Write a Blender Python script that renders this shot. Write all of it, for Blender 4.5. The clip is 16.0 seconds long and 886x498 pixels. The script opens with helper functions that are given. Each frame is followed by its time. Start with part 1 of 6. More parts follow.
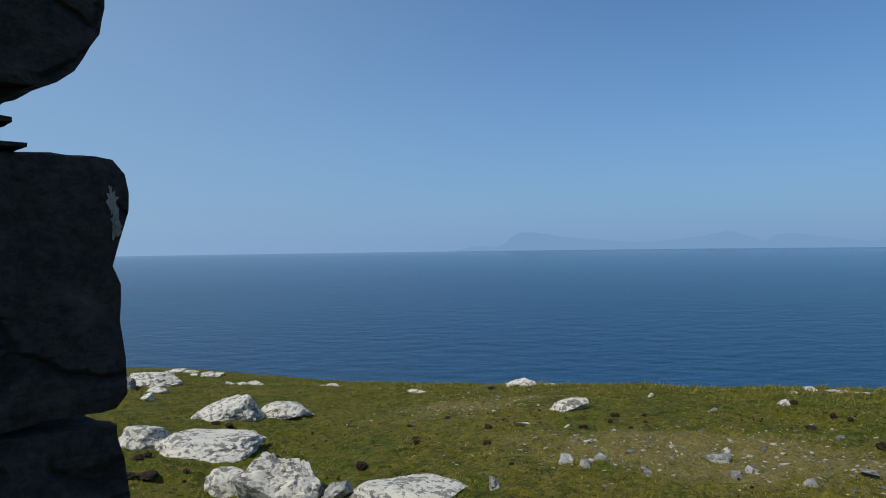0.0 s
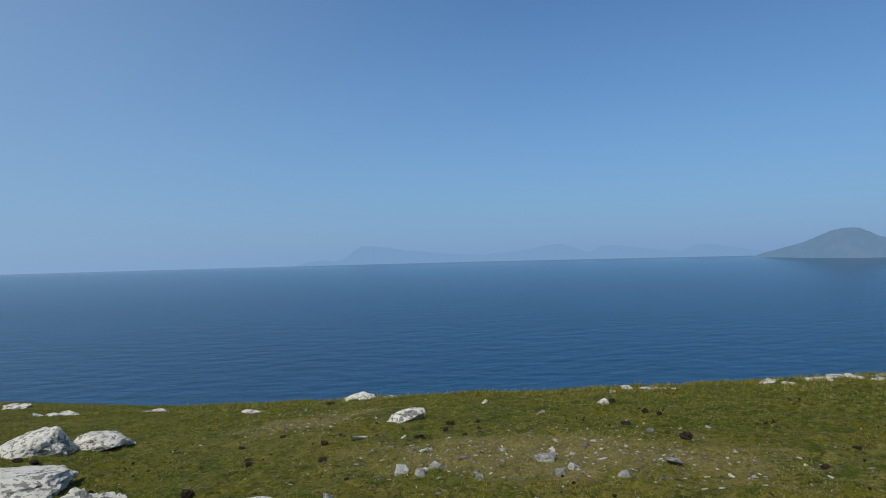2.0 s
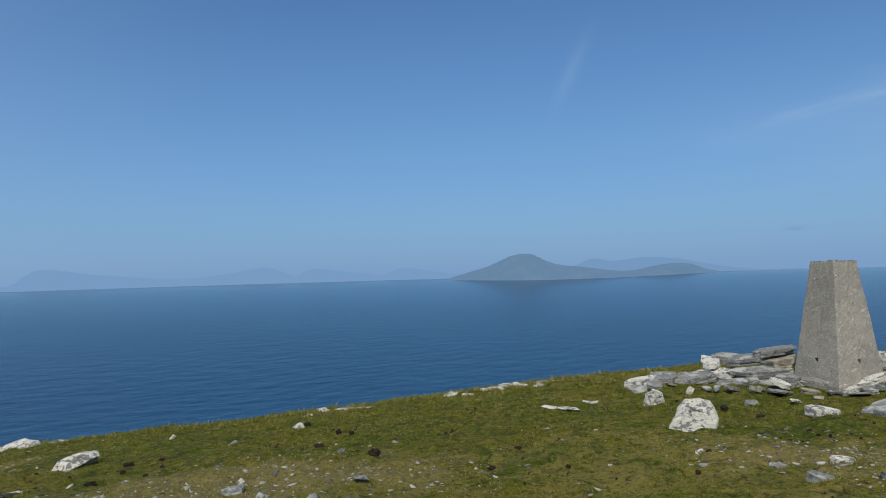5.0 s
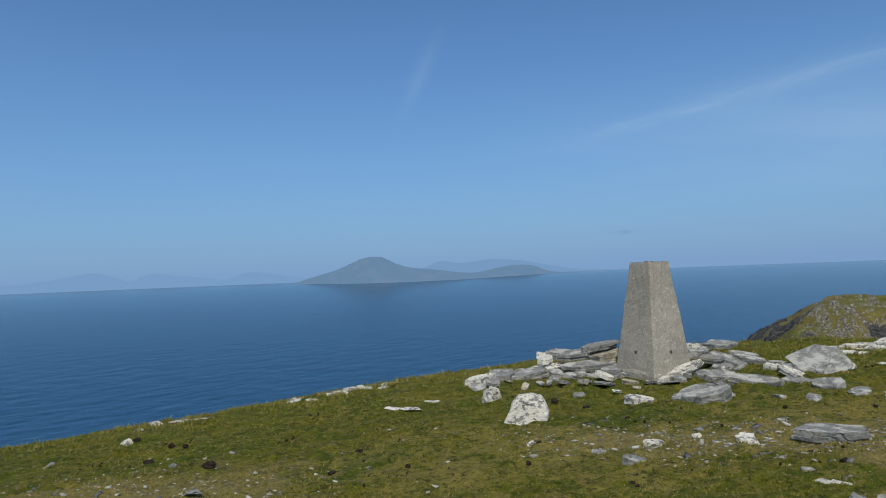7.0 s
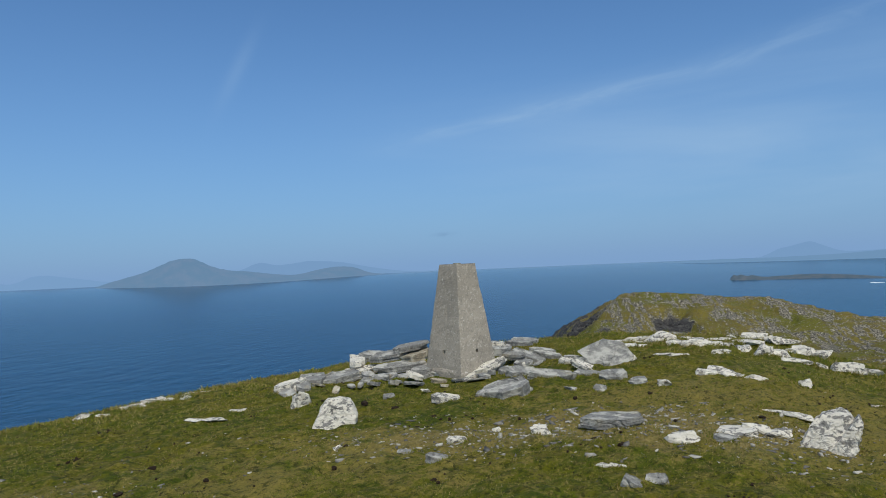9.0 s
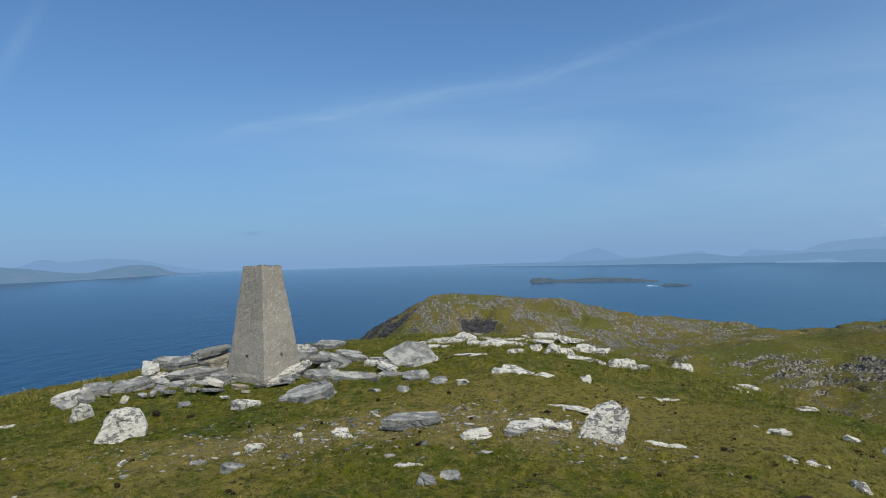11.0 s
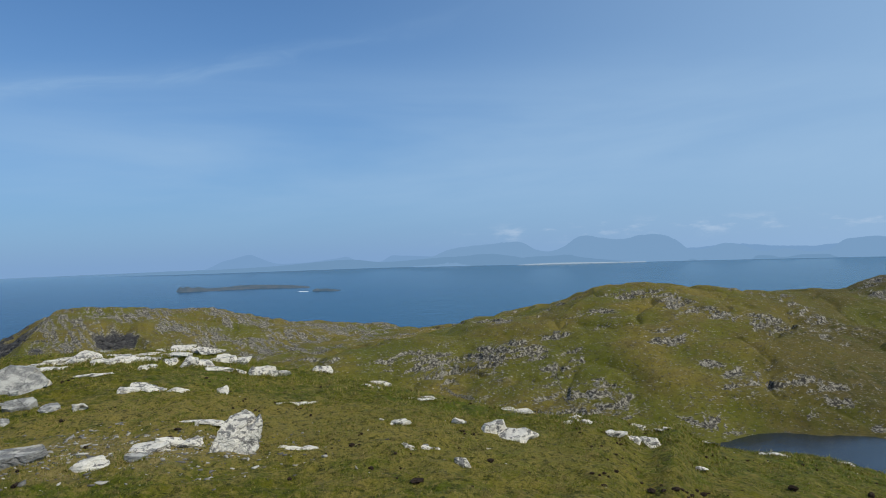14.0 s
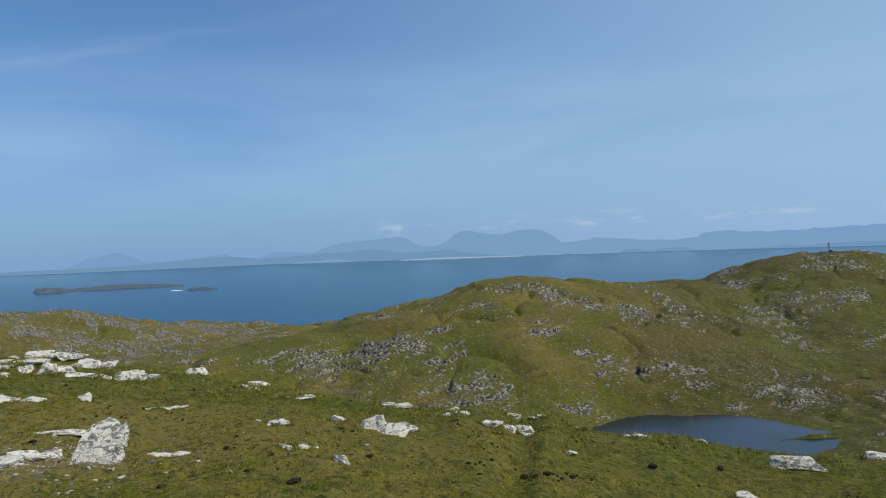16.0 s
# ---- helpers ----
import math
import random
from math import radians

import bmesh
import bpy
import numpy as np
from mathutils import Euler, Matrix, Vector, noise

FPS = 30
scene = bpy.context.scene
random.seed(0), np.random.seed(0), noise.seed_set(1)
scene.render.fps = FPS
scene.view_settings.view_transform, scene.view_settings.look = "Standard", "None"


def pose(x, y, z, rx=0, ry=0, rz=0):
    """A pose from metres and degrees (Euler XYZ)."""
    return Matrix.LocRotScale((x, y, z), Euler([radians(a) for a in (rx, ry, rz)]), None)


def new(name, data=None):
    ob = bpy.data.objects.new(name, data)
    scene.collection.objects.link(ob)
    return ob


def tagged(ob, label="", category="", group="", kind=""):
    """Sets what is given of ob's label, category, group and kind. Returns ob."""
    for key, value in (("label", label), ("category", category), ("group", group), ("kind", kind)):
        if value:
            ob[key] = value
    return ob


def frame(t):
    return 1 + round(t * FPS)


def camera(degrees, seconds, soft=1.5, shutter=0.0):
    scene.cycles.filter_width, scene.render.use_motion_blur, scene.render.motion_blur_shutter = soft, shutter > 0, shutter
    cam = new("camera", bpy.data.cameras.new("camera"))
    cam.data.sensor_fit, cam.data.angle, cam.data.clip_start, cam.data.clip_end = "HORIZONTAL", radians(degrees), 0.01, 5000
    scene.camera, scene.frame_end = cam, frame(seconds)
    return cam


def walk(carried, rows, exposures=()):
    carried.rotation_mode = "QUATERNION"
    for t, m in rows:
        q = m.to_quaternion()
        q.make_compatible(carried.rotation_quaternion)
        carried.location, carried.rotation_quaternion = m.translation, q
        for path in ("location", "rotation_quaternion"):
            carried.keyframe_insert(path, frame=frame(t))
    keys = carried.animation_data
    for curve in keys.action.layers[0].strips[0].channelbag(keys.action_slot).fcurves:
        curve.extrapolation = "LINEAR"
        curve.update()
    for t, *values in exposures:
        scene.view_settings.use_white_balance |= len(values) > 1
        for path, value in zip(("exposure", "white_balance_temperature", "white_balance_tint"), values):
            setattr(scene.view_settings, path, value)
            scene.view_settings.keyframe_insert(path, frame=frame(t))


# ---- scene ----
cam = camera(64.17, 16.0, soft=1.0)
PATH = [
    (0.0, pose(0.000, -0.000, 1.620, 89.72, 0.76, -0.00)),
    (0.5, pose(0.010, 0.004, 1.619, 89.90, 0.84, -2.83)),
    (1.0, pose(0.025, 0.004, 1.618, 90.14, 1.04, -5.49)),
    (1.5, pose(0.045, 0.013, 1.615, 90.32, 1.16, -8.78)),
    (2.0, pose(0.070, 0.016, 1.601, 90.61, 1.45, -12.78)),
    (2.5, pose(0.094, 0.032, 1.602, 90.77, 1.15, -16.22)),
    (3.0, pose(0.129, 0.031, 1.597, 91.08, 1.19, -19.63)),
    (3.5, pose(0.146, 0.026, 1.587, 91.39, 1.58, -23.58)),
    (4.0, pose(0.163, 0.019, 1.587, 91.56, 1.44, -28.39)),
    (4.5, pose(0.180, 0.003, 1.594, 91.75, 1.48, -32.55)),
    (7.0, pose(0.233, -0.097, 1.595, 91.73, 2.25, -48.27)),
    (7.5, pose(0.249, -0.114, 1.605, 91.51, 2.31, -51.16)),
    (8.0, pose(0.273, -0.139, 1.605, 91.41, 2.36, -54.36)),
    (8.5, pose(0.302, -0.156, 1.602, 91.25, 2.09, -58.69)),
    (9.0, pose(0.330, -0.172, 1.596, 91.28, 2.48, -62.71)),
    (11.5, pose(0.335, -0.272, 1.618, 90.83, 2.22, -81.83)),
    (12.0, pose(0.352, -0.309, 1.618, 90.77, 3.19, -86.71)),
    (12.5, pose(0.373, -0.342, 1.613, 90.55, 2.60, -93.61)),
    (13.0, pose(0.383, -0.365, 1.610, 90.55, 2.16, -98.42)),
    (13.5, pose(0.379, -0.379, 1.608, 90.57, 2.06, -101.49)),
    (14.0, pose(0.361, -0.394, 1.610, 90.43, 2.27, -105.49)),
    (14.5, pose(0.338, -0.406, 1.611, 90.28, 2.72, -108.39)),
    (15.0, pose(0.322, -0.420, 1.612, 90.05, 2.77, -110.65)),
    (15.5, pose(0.317, -0.425, 1.613, 89.75, 2.52, -113.11)),
    (16.0, pose(0.317, -0.419, 1.616, 89.66, 2.69, -115.00)),
]
walk(cam, PATH, exposures=((0.0, -0.13), (2.0, -0.12), (4.5, -0.10), (8.0, -0.05), (12.0, 0.0), (16.0, 0.0)))

# ---- world, sun ----
SUN_AZ, SUN_EL = 230.0, 52.0          # clockwise from +y, above the level
EYE = 1.62                            # the first eye above the turf


def mnode(nt, op, a, b=None, c=None):
    """A math node; a, b, c are sockets or numbers."""
    n = nt.nodes.new("ShaderNodeMath")
    n.operation = op
    for i, v in enumerate((a, b, c)):
        if v is None:
            continue
        if isinstance(v, (int, float)):
            n.inputs[i].default_value = v
        else:
            nt.links.new(v, n.inputs[i])
    return n.outputs[0]


def mixc(nt, fac, a, b):
    """A colour mix; fac a socket or number, a and b sockets or rgb."""
    n = nt.nodes.new("ShaderNodeMix")
    n.data_type = "RGBA"
    for sock, v in ((n.inputs[0], fac), (n.inputs[6], a), (n.inputs[7], b)):
        if isinstance(v, (int, float)):
            sock.default_value = v
        elif isinstance(v, tuple):
            sock.default_value = (*v, 1)
        else:
            nt.links.new(v, sock)
    return n.outputs[2]


def noise_node(nt, scale, detail=4, rough=0.55, vec=None, distort=0.0):
    n = nt.nodes.new("ShaderNodeTexNoise")
    n.inputs["Scale"].default_value = scale
    n.inputs["Detail"].default_value = detail
    n.inputs["Roughness"].default_value = rough
    n.inputs["Distortion"].default_value = distort
    if vec is not None:
        nt.links.new(vec, n.inputs["Vector"])
    return n.outputs["Fac"]


def ramp(nt, fac, lo, hi):
    n = nt.nodes.new("ShaderNodeMapRange")
    n.interpolation_type = "SMOOTHSTEP"
    nt.links.new(fac, n.inputs[0])
    n.inputs[1].default_value, n.inputs[2].default_value = lo, hi
    return n.outputs[0]


def make_world():
    world = bpy.data.worlds.new("sky")
    scene.world = world
    world.use_nodes = True
    nt = world.node_tree
    nt.nodes.clear()
    out = nt.nodes.new("ShaderNodeOutputWorld")
    bg = nt.nodes.new("ShaderNodeBackground")
    sky = nt.nodes.new("ShaderNodeTexSky")
    sky.sky_type = "NISHITA"
    sky.sun_disc = False
    sky.sun_elevation, sky.sun_rotation = radians(SUN_EL), radians(SUN_AZ)
    sky.altitude, sky.air_density, sky.dust_density, sky.ozone_density = 190, 1.0, 0.6, 2.2
    co = nt.nodes.new("ShaderNodeTexCoord").outputs["Generated"]
    sep = nt.nodes.new("ShaderNodeSeparateXYZ")
    nt.links.new(co, sep.inputs[0])
    az = mnode(nt, "MULTIPLY", mnode(nt, "ARCTAN2", sep.outputs[0], sep.outputs[1]), 57.2958)
    el = mnode(nt, "MULTIPLY", mnode(nt, "ARCSINE", sep.outputs[2]), 57.2958)
    tint = nt.nodes.new("ShaderNodeMix")
    tint.data_type, tint.blend_type = "RGBA", "MULTIPLY"
    tint.inputs[0].default_value = 1
    nt.links.new(sky.outputs[0], tint.inputs[6])
    tint.inputs[7].default_value = SKY_TINT
    colour = tint.outputs[2]
    # sea haze low over the horizon
    haze = mnode(nt, "EXPONENT", mnode(nt, "MULTIPLY", mnode(nt, "MAXIMUM", el, 0.0), -0.085))
    colour = mixc(nt, mnode(nt, "MULTIPLY", haze, 0.92), colour, HAZE_SKY)
    # thin veil of high cloud towards the land
    veil_vec = nt.nodes.new("ShaderNodeCombineXYZ")
    nt.links.new(mnode(nt, "MULTIPLY", az, 0.03), veil_vec.inputs[0])
    nt.links.new(mnode(nt, "MULTIPLY", el, 0.16), veil_vec.inputs[1])
    veil_n = noise_node(nt, 1.0, 5, 0.55, veil_vec.outputs[0], 0.4)
    side = mnode(nt, "MULTIPLY", ramp(nt, az, 45, 95), ramp(nt, el, 0.5, 6.5))
    low = mnode(nt, "SUBTRACT", 1.0, ramp(nt, el, 9.0, 17.0))
    veil = mnode(nt, "MULTIPLY", mnode(nt, "MULTIPLY", side, low), ramp(nt, veil_n, 0.25, 0.75))
    colour = mixc(nt, mnode(nt, "MULTIPLY", veil, 0.62), colour, CLOUD)
    # the sky pales towards the sun's side, at both ends of the view
    pale = mnode(nt, "ADD", mnode(nt, "MULTIPLY", ramp(nt, az, 88, 160), 0.72), mnode(nt, "MULTIPLY", mnode(nt, "SUBTRACT", 1.0, ramp(nt, az, -50, 25)), 0.55))
    colour = mixc(nt, pale, colour, CLOUD)
    # one long wisp of cirrus, rising to the right
    wob = noise_node(nt, 1.0, 3, 0.5, veil_vec.outputs[0])
    line = mnode(nt, "ADD", mnode(nt, "MULTIPLY_ADD", az, 0.185, -1.4), mnode(nt, "MULTIPLY_ADD", wob, 4.0, -2.0))
    off = mnode(nt, "DIVIDE", mnode(nt, "SUBTRACT", el, line), 0.75)
    wisp = mnode(nt, "EXPONENT", mnode(nt, "MULTIPLY", mnode(nt, "MULTIPLY", off, off), -1.0))
    fine_vec = nt.nodes.new("ShaderNodeCombineXYZ")
    nt.links.new(mnode(nt, "MULTIPLY", az, 0.11), fine_vec.inputs[0])
    nt.links.new(mnode(nt, "MULTIPLY", mnode(nt, "SUBTRACT", el, line), 0.5), fine_vec.inputs[1])
    fine = ramp(nt, noise_node(nt, 1.6, 6, 0.6, fine_vec.outputs[0], 0.6), 0.35, 0.75)
    ends = mnode(nt, "MULTIPLY", ramp(nt, az, 54, 66), mnode(nt, "SUBTRACT", 1.0, ramp(nt, az, 72, 118)))
    wisp = mnode(nt, "MULTIPLY", mnode(nt, "MULTIPLY", wisp, ends), mnode(nt, "MULTIPLY_ADD", fine, 0.8, 0.2))
    colour = mixc(nt, mnode(nt, "MULTIPLY", wisp, 0.38), colour, CLOUD)
    # a faint upright streak, and one small grey cloud low over the sea
    def spot(a, e, wa, we, slant):
        u = mnode(nt, "DIVIDE", mnode(nt, "SUBTRACT", mnode(nt, "SUBTRACT", az, a), mnode(nt, "MULTIPLY", mnode(nt, "SUBTRACT", el, e), slant)), wa)
        v = mnode(nt, "DIVIDE", mnode(nt, "SUBTRACT", el, e), we)
        return mnode(nt, "EXPONENT", mnode(nt, "MULTIPLY", mnode(nt, "ADD", mnode(nt, "MULTIPLY", u, u), mnode(nt, "MULTIPLY", v, v)), -1.0))
    colour = mixc(nt, mnode(nt, "MULTIPLY", spot(47.0, 15.5, 0.6, 2.6, 0.5), 0.14), colour, CLOUD)
    lumpy = ramp(nt, noise_node(nt, 4.0, 4, 0.6, fine_vec.outputs[0]), 0.35, 0.6)
    colour = mixc(nt, mnode(nt, "MULTIPLY", mnode(nt, "MULTIPLY", spot(62.8, 2.45, 0.9, 0.16, 0.0), lumpy), 0.35), colour, (1.5, 2.7, 4.6))
    # small cumulus over the mainland hills
    cum_vec = nt.nodes.new("ShaderNodeCombineXYZ")
    nt.links.new(mnode(nt, "MULTIPLY", az, 0.32), cum_vec.inputs[0])
    nt.links.new(mnode(nt, "MULTIPLY", el, 1.1), cum_vec.inputs[1])
    cum = ramp(nt, noise_node(nt, 1.0, 5, 0.6, cum_vec.outputs[0]), 0.50, 0.72)
    band = mnode(nt, "DIVIDE", mnode(nt, "SUBTRACT", el, 1.45), 0.6)
    band = mnode(nt, "EXPONENT", mnode(nt, "MULTIPLY", mnode(nt, "MULTIPLY", band, band), -1.0))
    band = mnode(nt, "MULTIPLY", band, mnode(nt, "MULTIPLY", ramp(nt, az, 100, 114), mnode(nt, "SUBTRACT", 1.0, ramp(nt, az, 140, 160))))
    colour = mixc(nt, mnode(nt, "MULTIPLY", mnode(nt, "MULTIPLY", cum, band), 0.55), colour, CLOUD_BRIGHT)
    nt.links.new(colour, bg.inputs[0])
    bg.inputs[1].default_value = SKY_STRENGTH
    nt.links.new(bg.outputs[0], out.inputs[0])


SKY_STRENGTH = 0.10
SKY_TINT = (0.50, 0.83, 1.12, 1)
HAZE_SKY = (2.12, 3.6, 6.15)
CLOUD = (3.45, 5.2, 7.35)
CLOUD_BRIGHT = (5.0, 6.2, 7.8)
make_world()
sun_data = bpy.data.lights.new("sun", "SUN")
sun_data.energy, sun_data.angle, sun_data.color = 3.8, radians(0.6), (1.0, 0.94, 0.82)
sun = new("sun", sun_data)
sun.matrix_world = pose(0, 0, 60, 90 - SUN_EL, 0, 180 - SUN_AZ)

# ---- materials ----
def material(name, rough=0.8, spec=0.3):
    m = bpy.data.materials.new(name)
    m.use_nodes = True
    nt = m.node_tree
    bsdf = nt.nodes["Principled BSDF"]
    bsdf.inputs["Roughness"].default_value = rough
    bsdf.inputs["Specular IOR Level"].default_value = spec
    return m, nt, bsdf


def coords(nt, kind="Object"):
    return nt.nodes.new("ShaderNodeTexCoord").outputs[kind]


def bump(nt, bsdf, height, strength, distance):
    n = nt.nodes.new("ShaderNodeBump")
    n.inputs["Strength"].default_value, n.inputs["Distance"].default_value = strength, distance
    nt.links.new(height, n.inputs["Height"])
    nt.links.new(n.outputs[0], bsdf.inputs["Normal"])
    return n


def attr(nt, name):
    n = nt.nodes.new("ShaderNodeAttribute")
    n.attribute_name = name
    return n.outputs["Fac"]


def mat_turf():
    m, nt, b = material("turf", 0.9, 0.15)
    co = coords(nt)
    big = noise_node(nt, 0.22, 4, 0.55, co)
    mid = noise_node(nt, 1.1, 5, 0.6, co)
    small = noise_node(nt, 9.0, 5, 0.65, co)
    fine = noise_node(nt, 45.0, 4, 0.7, co)
    c = mixc(nt, ramp(nt, mid, 0.38, 0.62), TURF_GREEN, TURF_OLIVE)
    c = mixc(nt, mnode(nt, "MULTIPLY", ramp(nt, noise_node(nt, 5.5, 4, 0.6, co, 0.4), 0.46, 0.60), 0.75), c, TURF_MOSS)
    patchy = mnode(nt, "ADD", mnode(nt, "MULTIPLY", big, 0.55), mnode(nt, "MULTIPLY", noise_node(nt, 5.0, 5, 0.75, co), 0.45))
    c = mixc(nt, mnode(nt, "MULTIPLY", ramp(nt, patchy, 0.47, 0.57), mnode(nt, "MULTIPLY", attr(nt, "dry"), 0.9)), c, TURF_STRAW)
    c = mixc(nt, mnode(nt, "MULTIPLY", ramp(nt, small, 0.52, 0.64), 0.42), c, TURF_BROWN)
    c = mixc(nt, mnode(nt, "MULTIPLY", ramp(nt, noise_node(nt, 14.0, 4, 0.6, co), 0.53, 0.62), 0.55), c, TURF_STRAW)
    # dark flecks painted in for the shade between clumps of grass
    c = mixc(nt, mnode(nt, "MULTIPLY", ramp(nt, noise_node(nt, 17.0, 6, 0.75, co, 0.3), 0.51, 0.61), 0.80), c, TURF_GAP_SHADE)
    c = mixc(nt, mnode(nt, "MULTIPLY", ramp(nt, fine, 0.48, 0.64), 0.45), c, TURF_GAP_SHADE)
    soil = mixc(nt, ramp(nt, noise_node(nt, 30.0, 5, 0.7, co), 0.35, 0.65), (0.18, 0.13, 0.04), (0.37, 0.285, 0.135))
    c = mixc(nt, mnode(nt, "MULTIPLY", attr(nt, "worn"), 0.45), c, soil)
    # hillsides far off: bog grass, a tone darker by bearing, green hollows and bare ribs of rock
    hill = mixc(nt, ramp(nt, noise_node(nt, 0.022, 5, 0.6, co), 0.38, 0.62), HILL_GREEN, HILL_OLIVE)
    bearing_tone = ramp(nt, mnode(nt, "ADD", attr(nt, "bearing_tone"), mnode(nt, "MULTIPLY", noise_node(nt, 0.03, 5, 0.65, co), 0.9)), 0.55, 1.15)
    hill = mixc(nt, mnode(nt, "MULTIPLY", bearing_tone, 0.75), hill, HILL_DUN)
    hill = mixc(nt, mnode(nt, "MULTIPLY", ramp(nt, noise_node(nt, 0.11, 6, 0.7, co), 0.42, 0.64), 0.75), hill, HILL_BROWN)
    hill = mixc(nt, mnode(nt, "MULTIPLY", attr(nt, "lush"), 0.55), hill, HILL_LUSH)
    hill = mixc(nt, mnode(nt, "MULTIPLY", ramp(nt, noise_node(nt, 0.45, 5, 0.72, co), 0.50, 0.64), 0.6), hill, HILL_DARK)
    hill = mixc(nt, mnode(nt, "MULTIPLY", ramp(nt, noise_node(nt, 0.8, 5, 0.72, co), 0.56, 0.68), 0.35), hill, TURF_STRAW)
    c = mixc(nt, attr(nt, "hill"), c, hill)
    rock_n = noise_node(nt, 0.6, 6, 0.75, co)
    # crevices painted dark where the bump sinks, for shadow in the crags
    rock = mixc(nt, ramp(nt, rock_n, 0.45, 0.60), ROCK_FAR_SHADE, ROCK_FAR)
    beds = nt.nodes.new("ShaderNodeMapping")
    beds.inputs["Rotation"].default_value, beds.inputs["Scale"].default_value = (0.07, -0.05, 0), (0.30, 0.30, 1.5)
    nt.links.new(co, beds.inputs[0])
    flecks = mnode(nt, "ADD", mnode(nt, "MULTIPLY", noise_node(nt, 1.0, 5, 0.72, beds.outputs[0], 0.4), 0.65), mnode(nt, "MULTIPLY", noise_node(nt, 0.9, 4, 0.7, co), 0.35))
    rk = mnode(nt, "ADD", mnode(nt, "MULTIPLY", attr(nt, "rock"), 0.22), flecks)
    rk = mnode(nt, "MULTIPLY", ramp(nt, rk, 0.54, 0.60), attr(nt, "hill"))
    c = mixc(nt, rk, c, rock)
    # cliffs and cove: dark rock, with the cove's shade painted in
    c = mixc(nt, ramp(nt, attr(nt, "cliff"), 0.15, 0.6), c, mixc(nt, ramp(nt, rock_n, 0.42, 0.66), (0.022, 0.022, 0.024), (0.11, 0.105, 0.095)))
    nt.links.new(c, b.inputs["Base Color"])
    h = mnode(nt, "ADD", small, mnode(nt, "MULTIPLY", fine, 0.6))
    h = mnode(nt, "ADD", h, mnode(nt, "MULTIPLY", mnode(nt, "MULTIPLY", attr(nt, "hill"), rock_n), 26.0))
    bump(nt, b, h, 1.0, 0.06)
    return m


def mat_rock(name, white, grey, dark, lichen=(0.43, 0.52), scale=6.0, seams=0.45, ochre=0.4, cracks=0.8):
    """Weathered schist, more or less covered in pale lichen."""
    m, nt, b = material(name, 0.88, 0.25)
    co = coords(nt)
    info = nt.nodes.new("ShaderNodeObjectInfo")
    add = nt.nodes.new("ShaderNodeVectorMath")
    add.operation = "ADD"
    nt.links.new(co, add.inputs[0])
    shift = nt.nodes.new("ShaderNodeCombineXYZ")
    for i in range(3):
        nt.links.new(mnode(nt, "MULTIPLY", info.outputs["Random"], 31.0 + 7 * i), shift.inputs[i])
    nt.links.new(shift.outputs[0], add.inputs[1])
    v = add.outputs[0]
    turn = nt.nodes.new("ShaderNodeMapping")
    turn.inputs["Rotation"].default_value, turn.inputs["Scale"].default_value = (0.5, 0.3, 0.6), (0.85, 1.0, 1.25)
    nt.links.new(v, turn.inputs[0])
    patch = mnode(nt, "MULTIPLY_ADD", noise_node(nt, scale * 1.5, 5, 0.62, turn.outputs[0], 0.25), 0.7, mnode(nt, "MULTIPLY", noise_node(nt, scale * 0.35, 3, 0.5, turn.outputs[0]), 0.3))
    grain = noise_node(nt, scale * 7, 5, 0.7, v)
    stretch = nt.nodes.new("ShaderNodeMapping")
    stretch.inputs["Scale"].default_value = (1.0, 1.5, 3.2)
    nt.links.new(v, stretch.inputs[0])
    seam = noise_node(nt, scale * 1.5, 5, 0.6, stretch.outputs[0], 0.3)
    c = mixc(nt, ramp(nt, grain, 0.3, 0.7), grey, dark)
    c = mixc(nt, mnode(nt, "MULTIPLY", ramp(nt, patch, *lichen), 0.95), c, white)
    c = mixc(nt, mnode(nt, "MULTIPLY", ramp(nt, seam, 0.55, 0.70), seams), c, dark)
    c = mixc(nt, mnode(nt, "MULTIPLY", ramp(nt, noise_node(nt, scale * 0.6, 3, 0.5, v), 0.60, 0.75), ochre), c, LICHEN_OCHRE)
    # cracks along the joints
    warp = nt.nodes.new("ShaderNodeVectorMath")
    warp.operation = "MULTIPLY_ADD"
    wob = nt.nodes.new("ShaderNodeTexNoise")
    wob.inputs["Scale"].default_value, wob.inputs["Detail"].default_value = scale * 0.8, 4
    nt.links.new(turn.outputs[0], wob.inputs["Vector"])
    nt.links.new(wob.outputs["Color"], warp.inputs[0])
    warp.inputs[1].default_value = (0.16, 0.16, 0.16)
    nt.links.new(turn.outputs[0], warp.inputs[2])
    cells = nt.nodes.new("ShaderNodeTexVoronoi")
    cells.feature = "DISTANCE_TO_EDGE"
    cells.inputs["Scale"].default_value = scale * 0.75
    nt.links.new(warp.outputs[0], cells.inputs["Vector"])
    crack = mnode(nt, "SUBTRACT", 1.0, ramp(nt, cells.outputs["Distance"], 0.0, 0.055))
    crack = mnode(nt, "MULTIPLY", crack, ramp(nt, noise_node(nt, scale * 0.9, 3, 0.5, turn.outputs[0]), 0.44, 0.58))
    c = mixc(nt, mnode(nt, "MULTIPLY", crack, cracks), c, tuple(0.45 * q for q in dark))
    nt.links.new(c, b.inputs["Base Color"])
    relief = mnode(nt, "ADD", mnode(nt, "ADD", grain, seam), patch)
    bump(nt, b, mnode(nt, "SUBTRACT", relief, mnode(nt, "MULTIPLY", crack, 1.9 * cracks)), 0.85, 0.02)
    return m


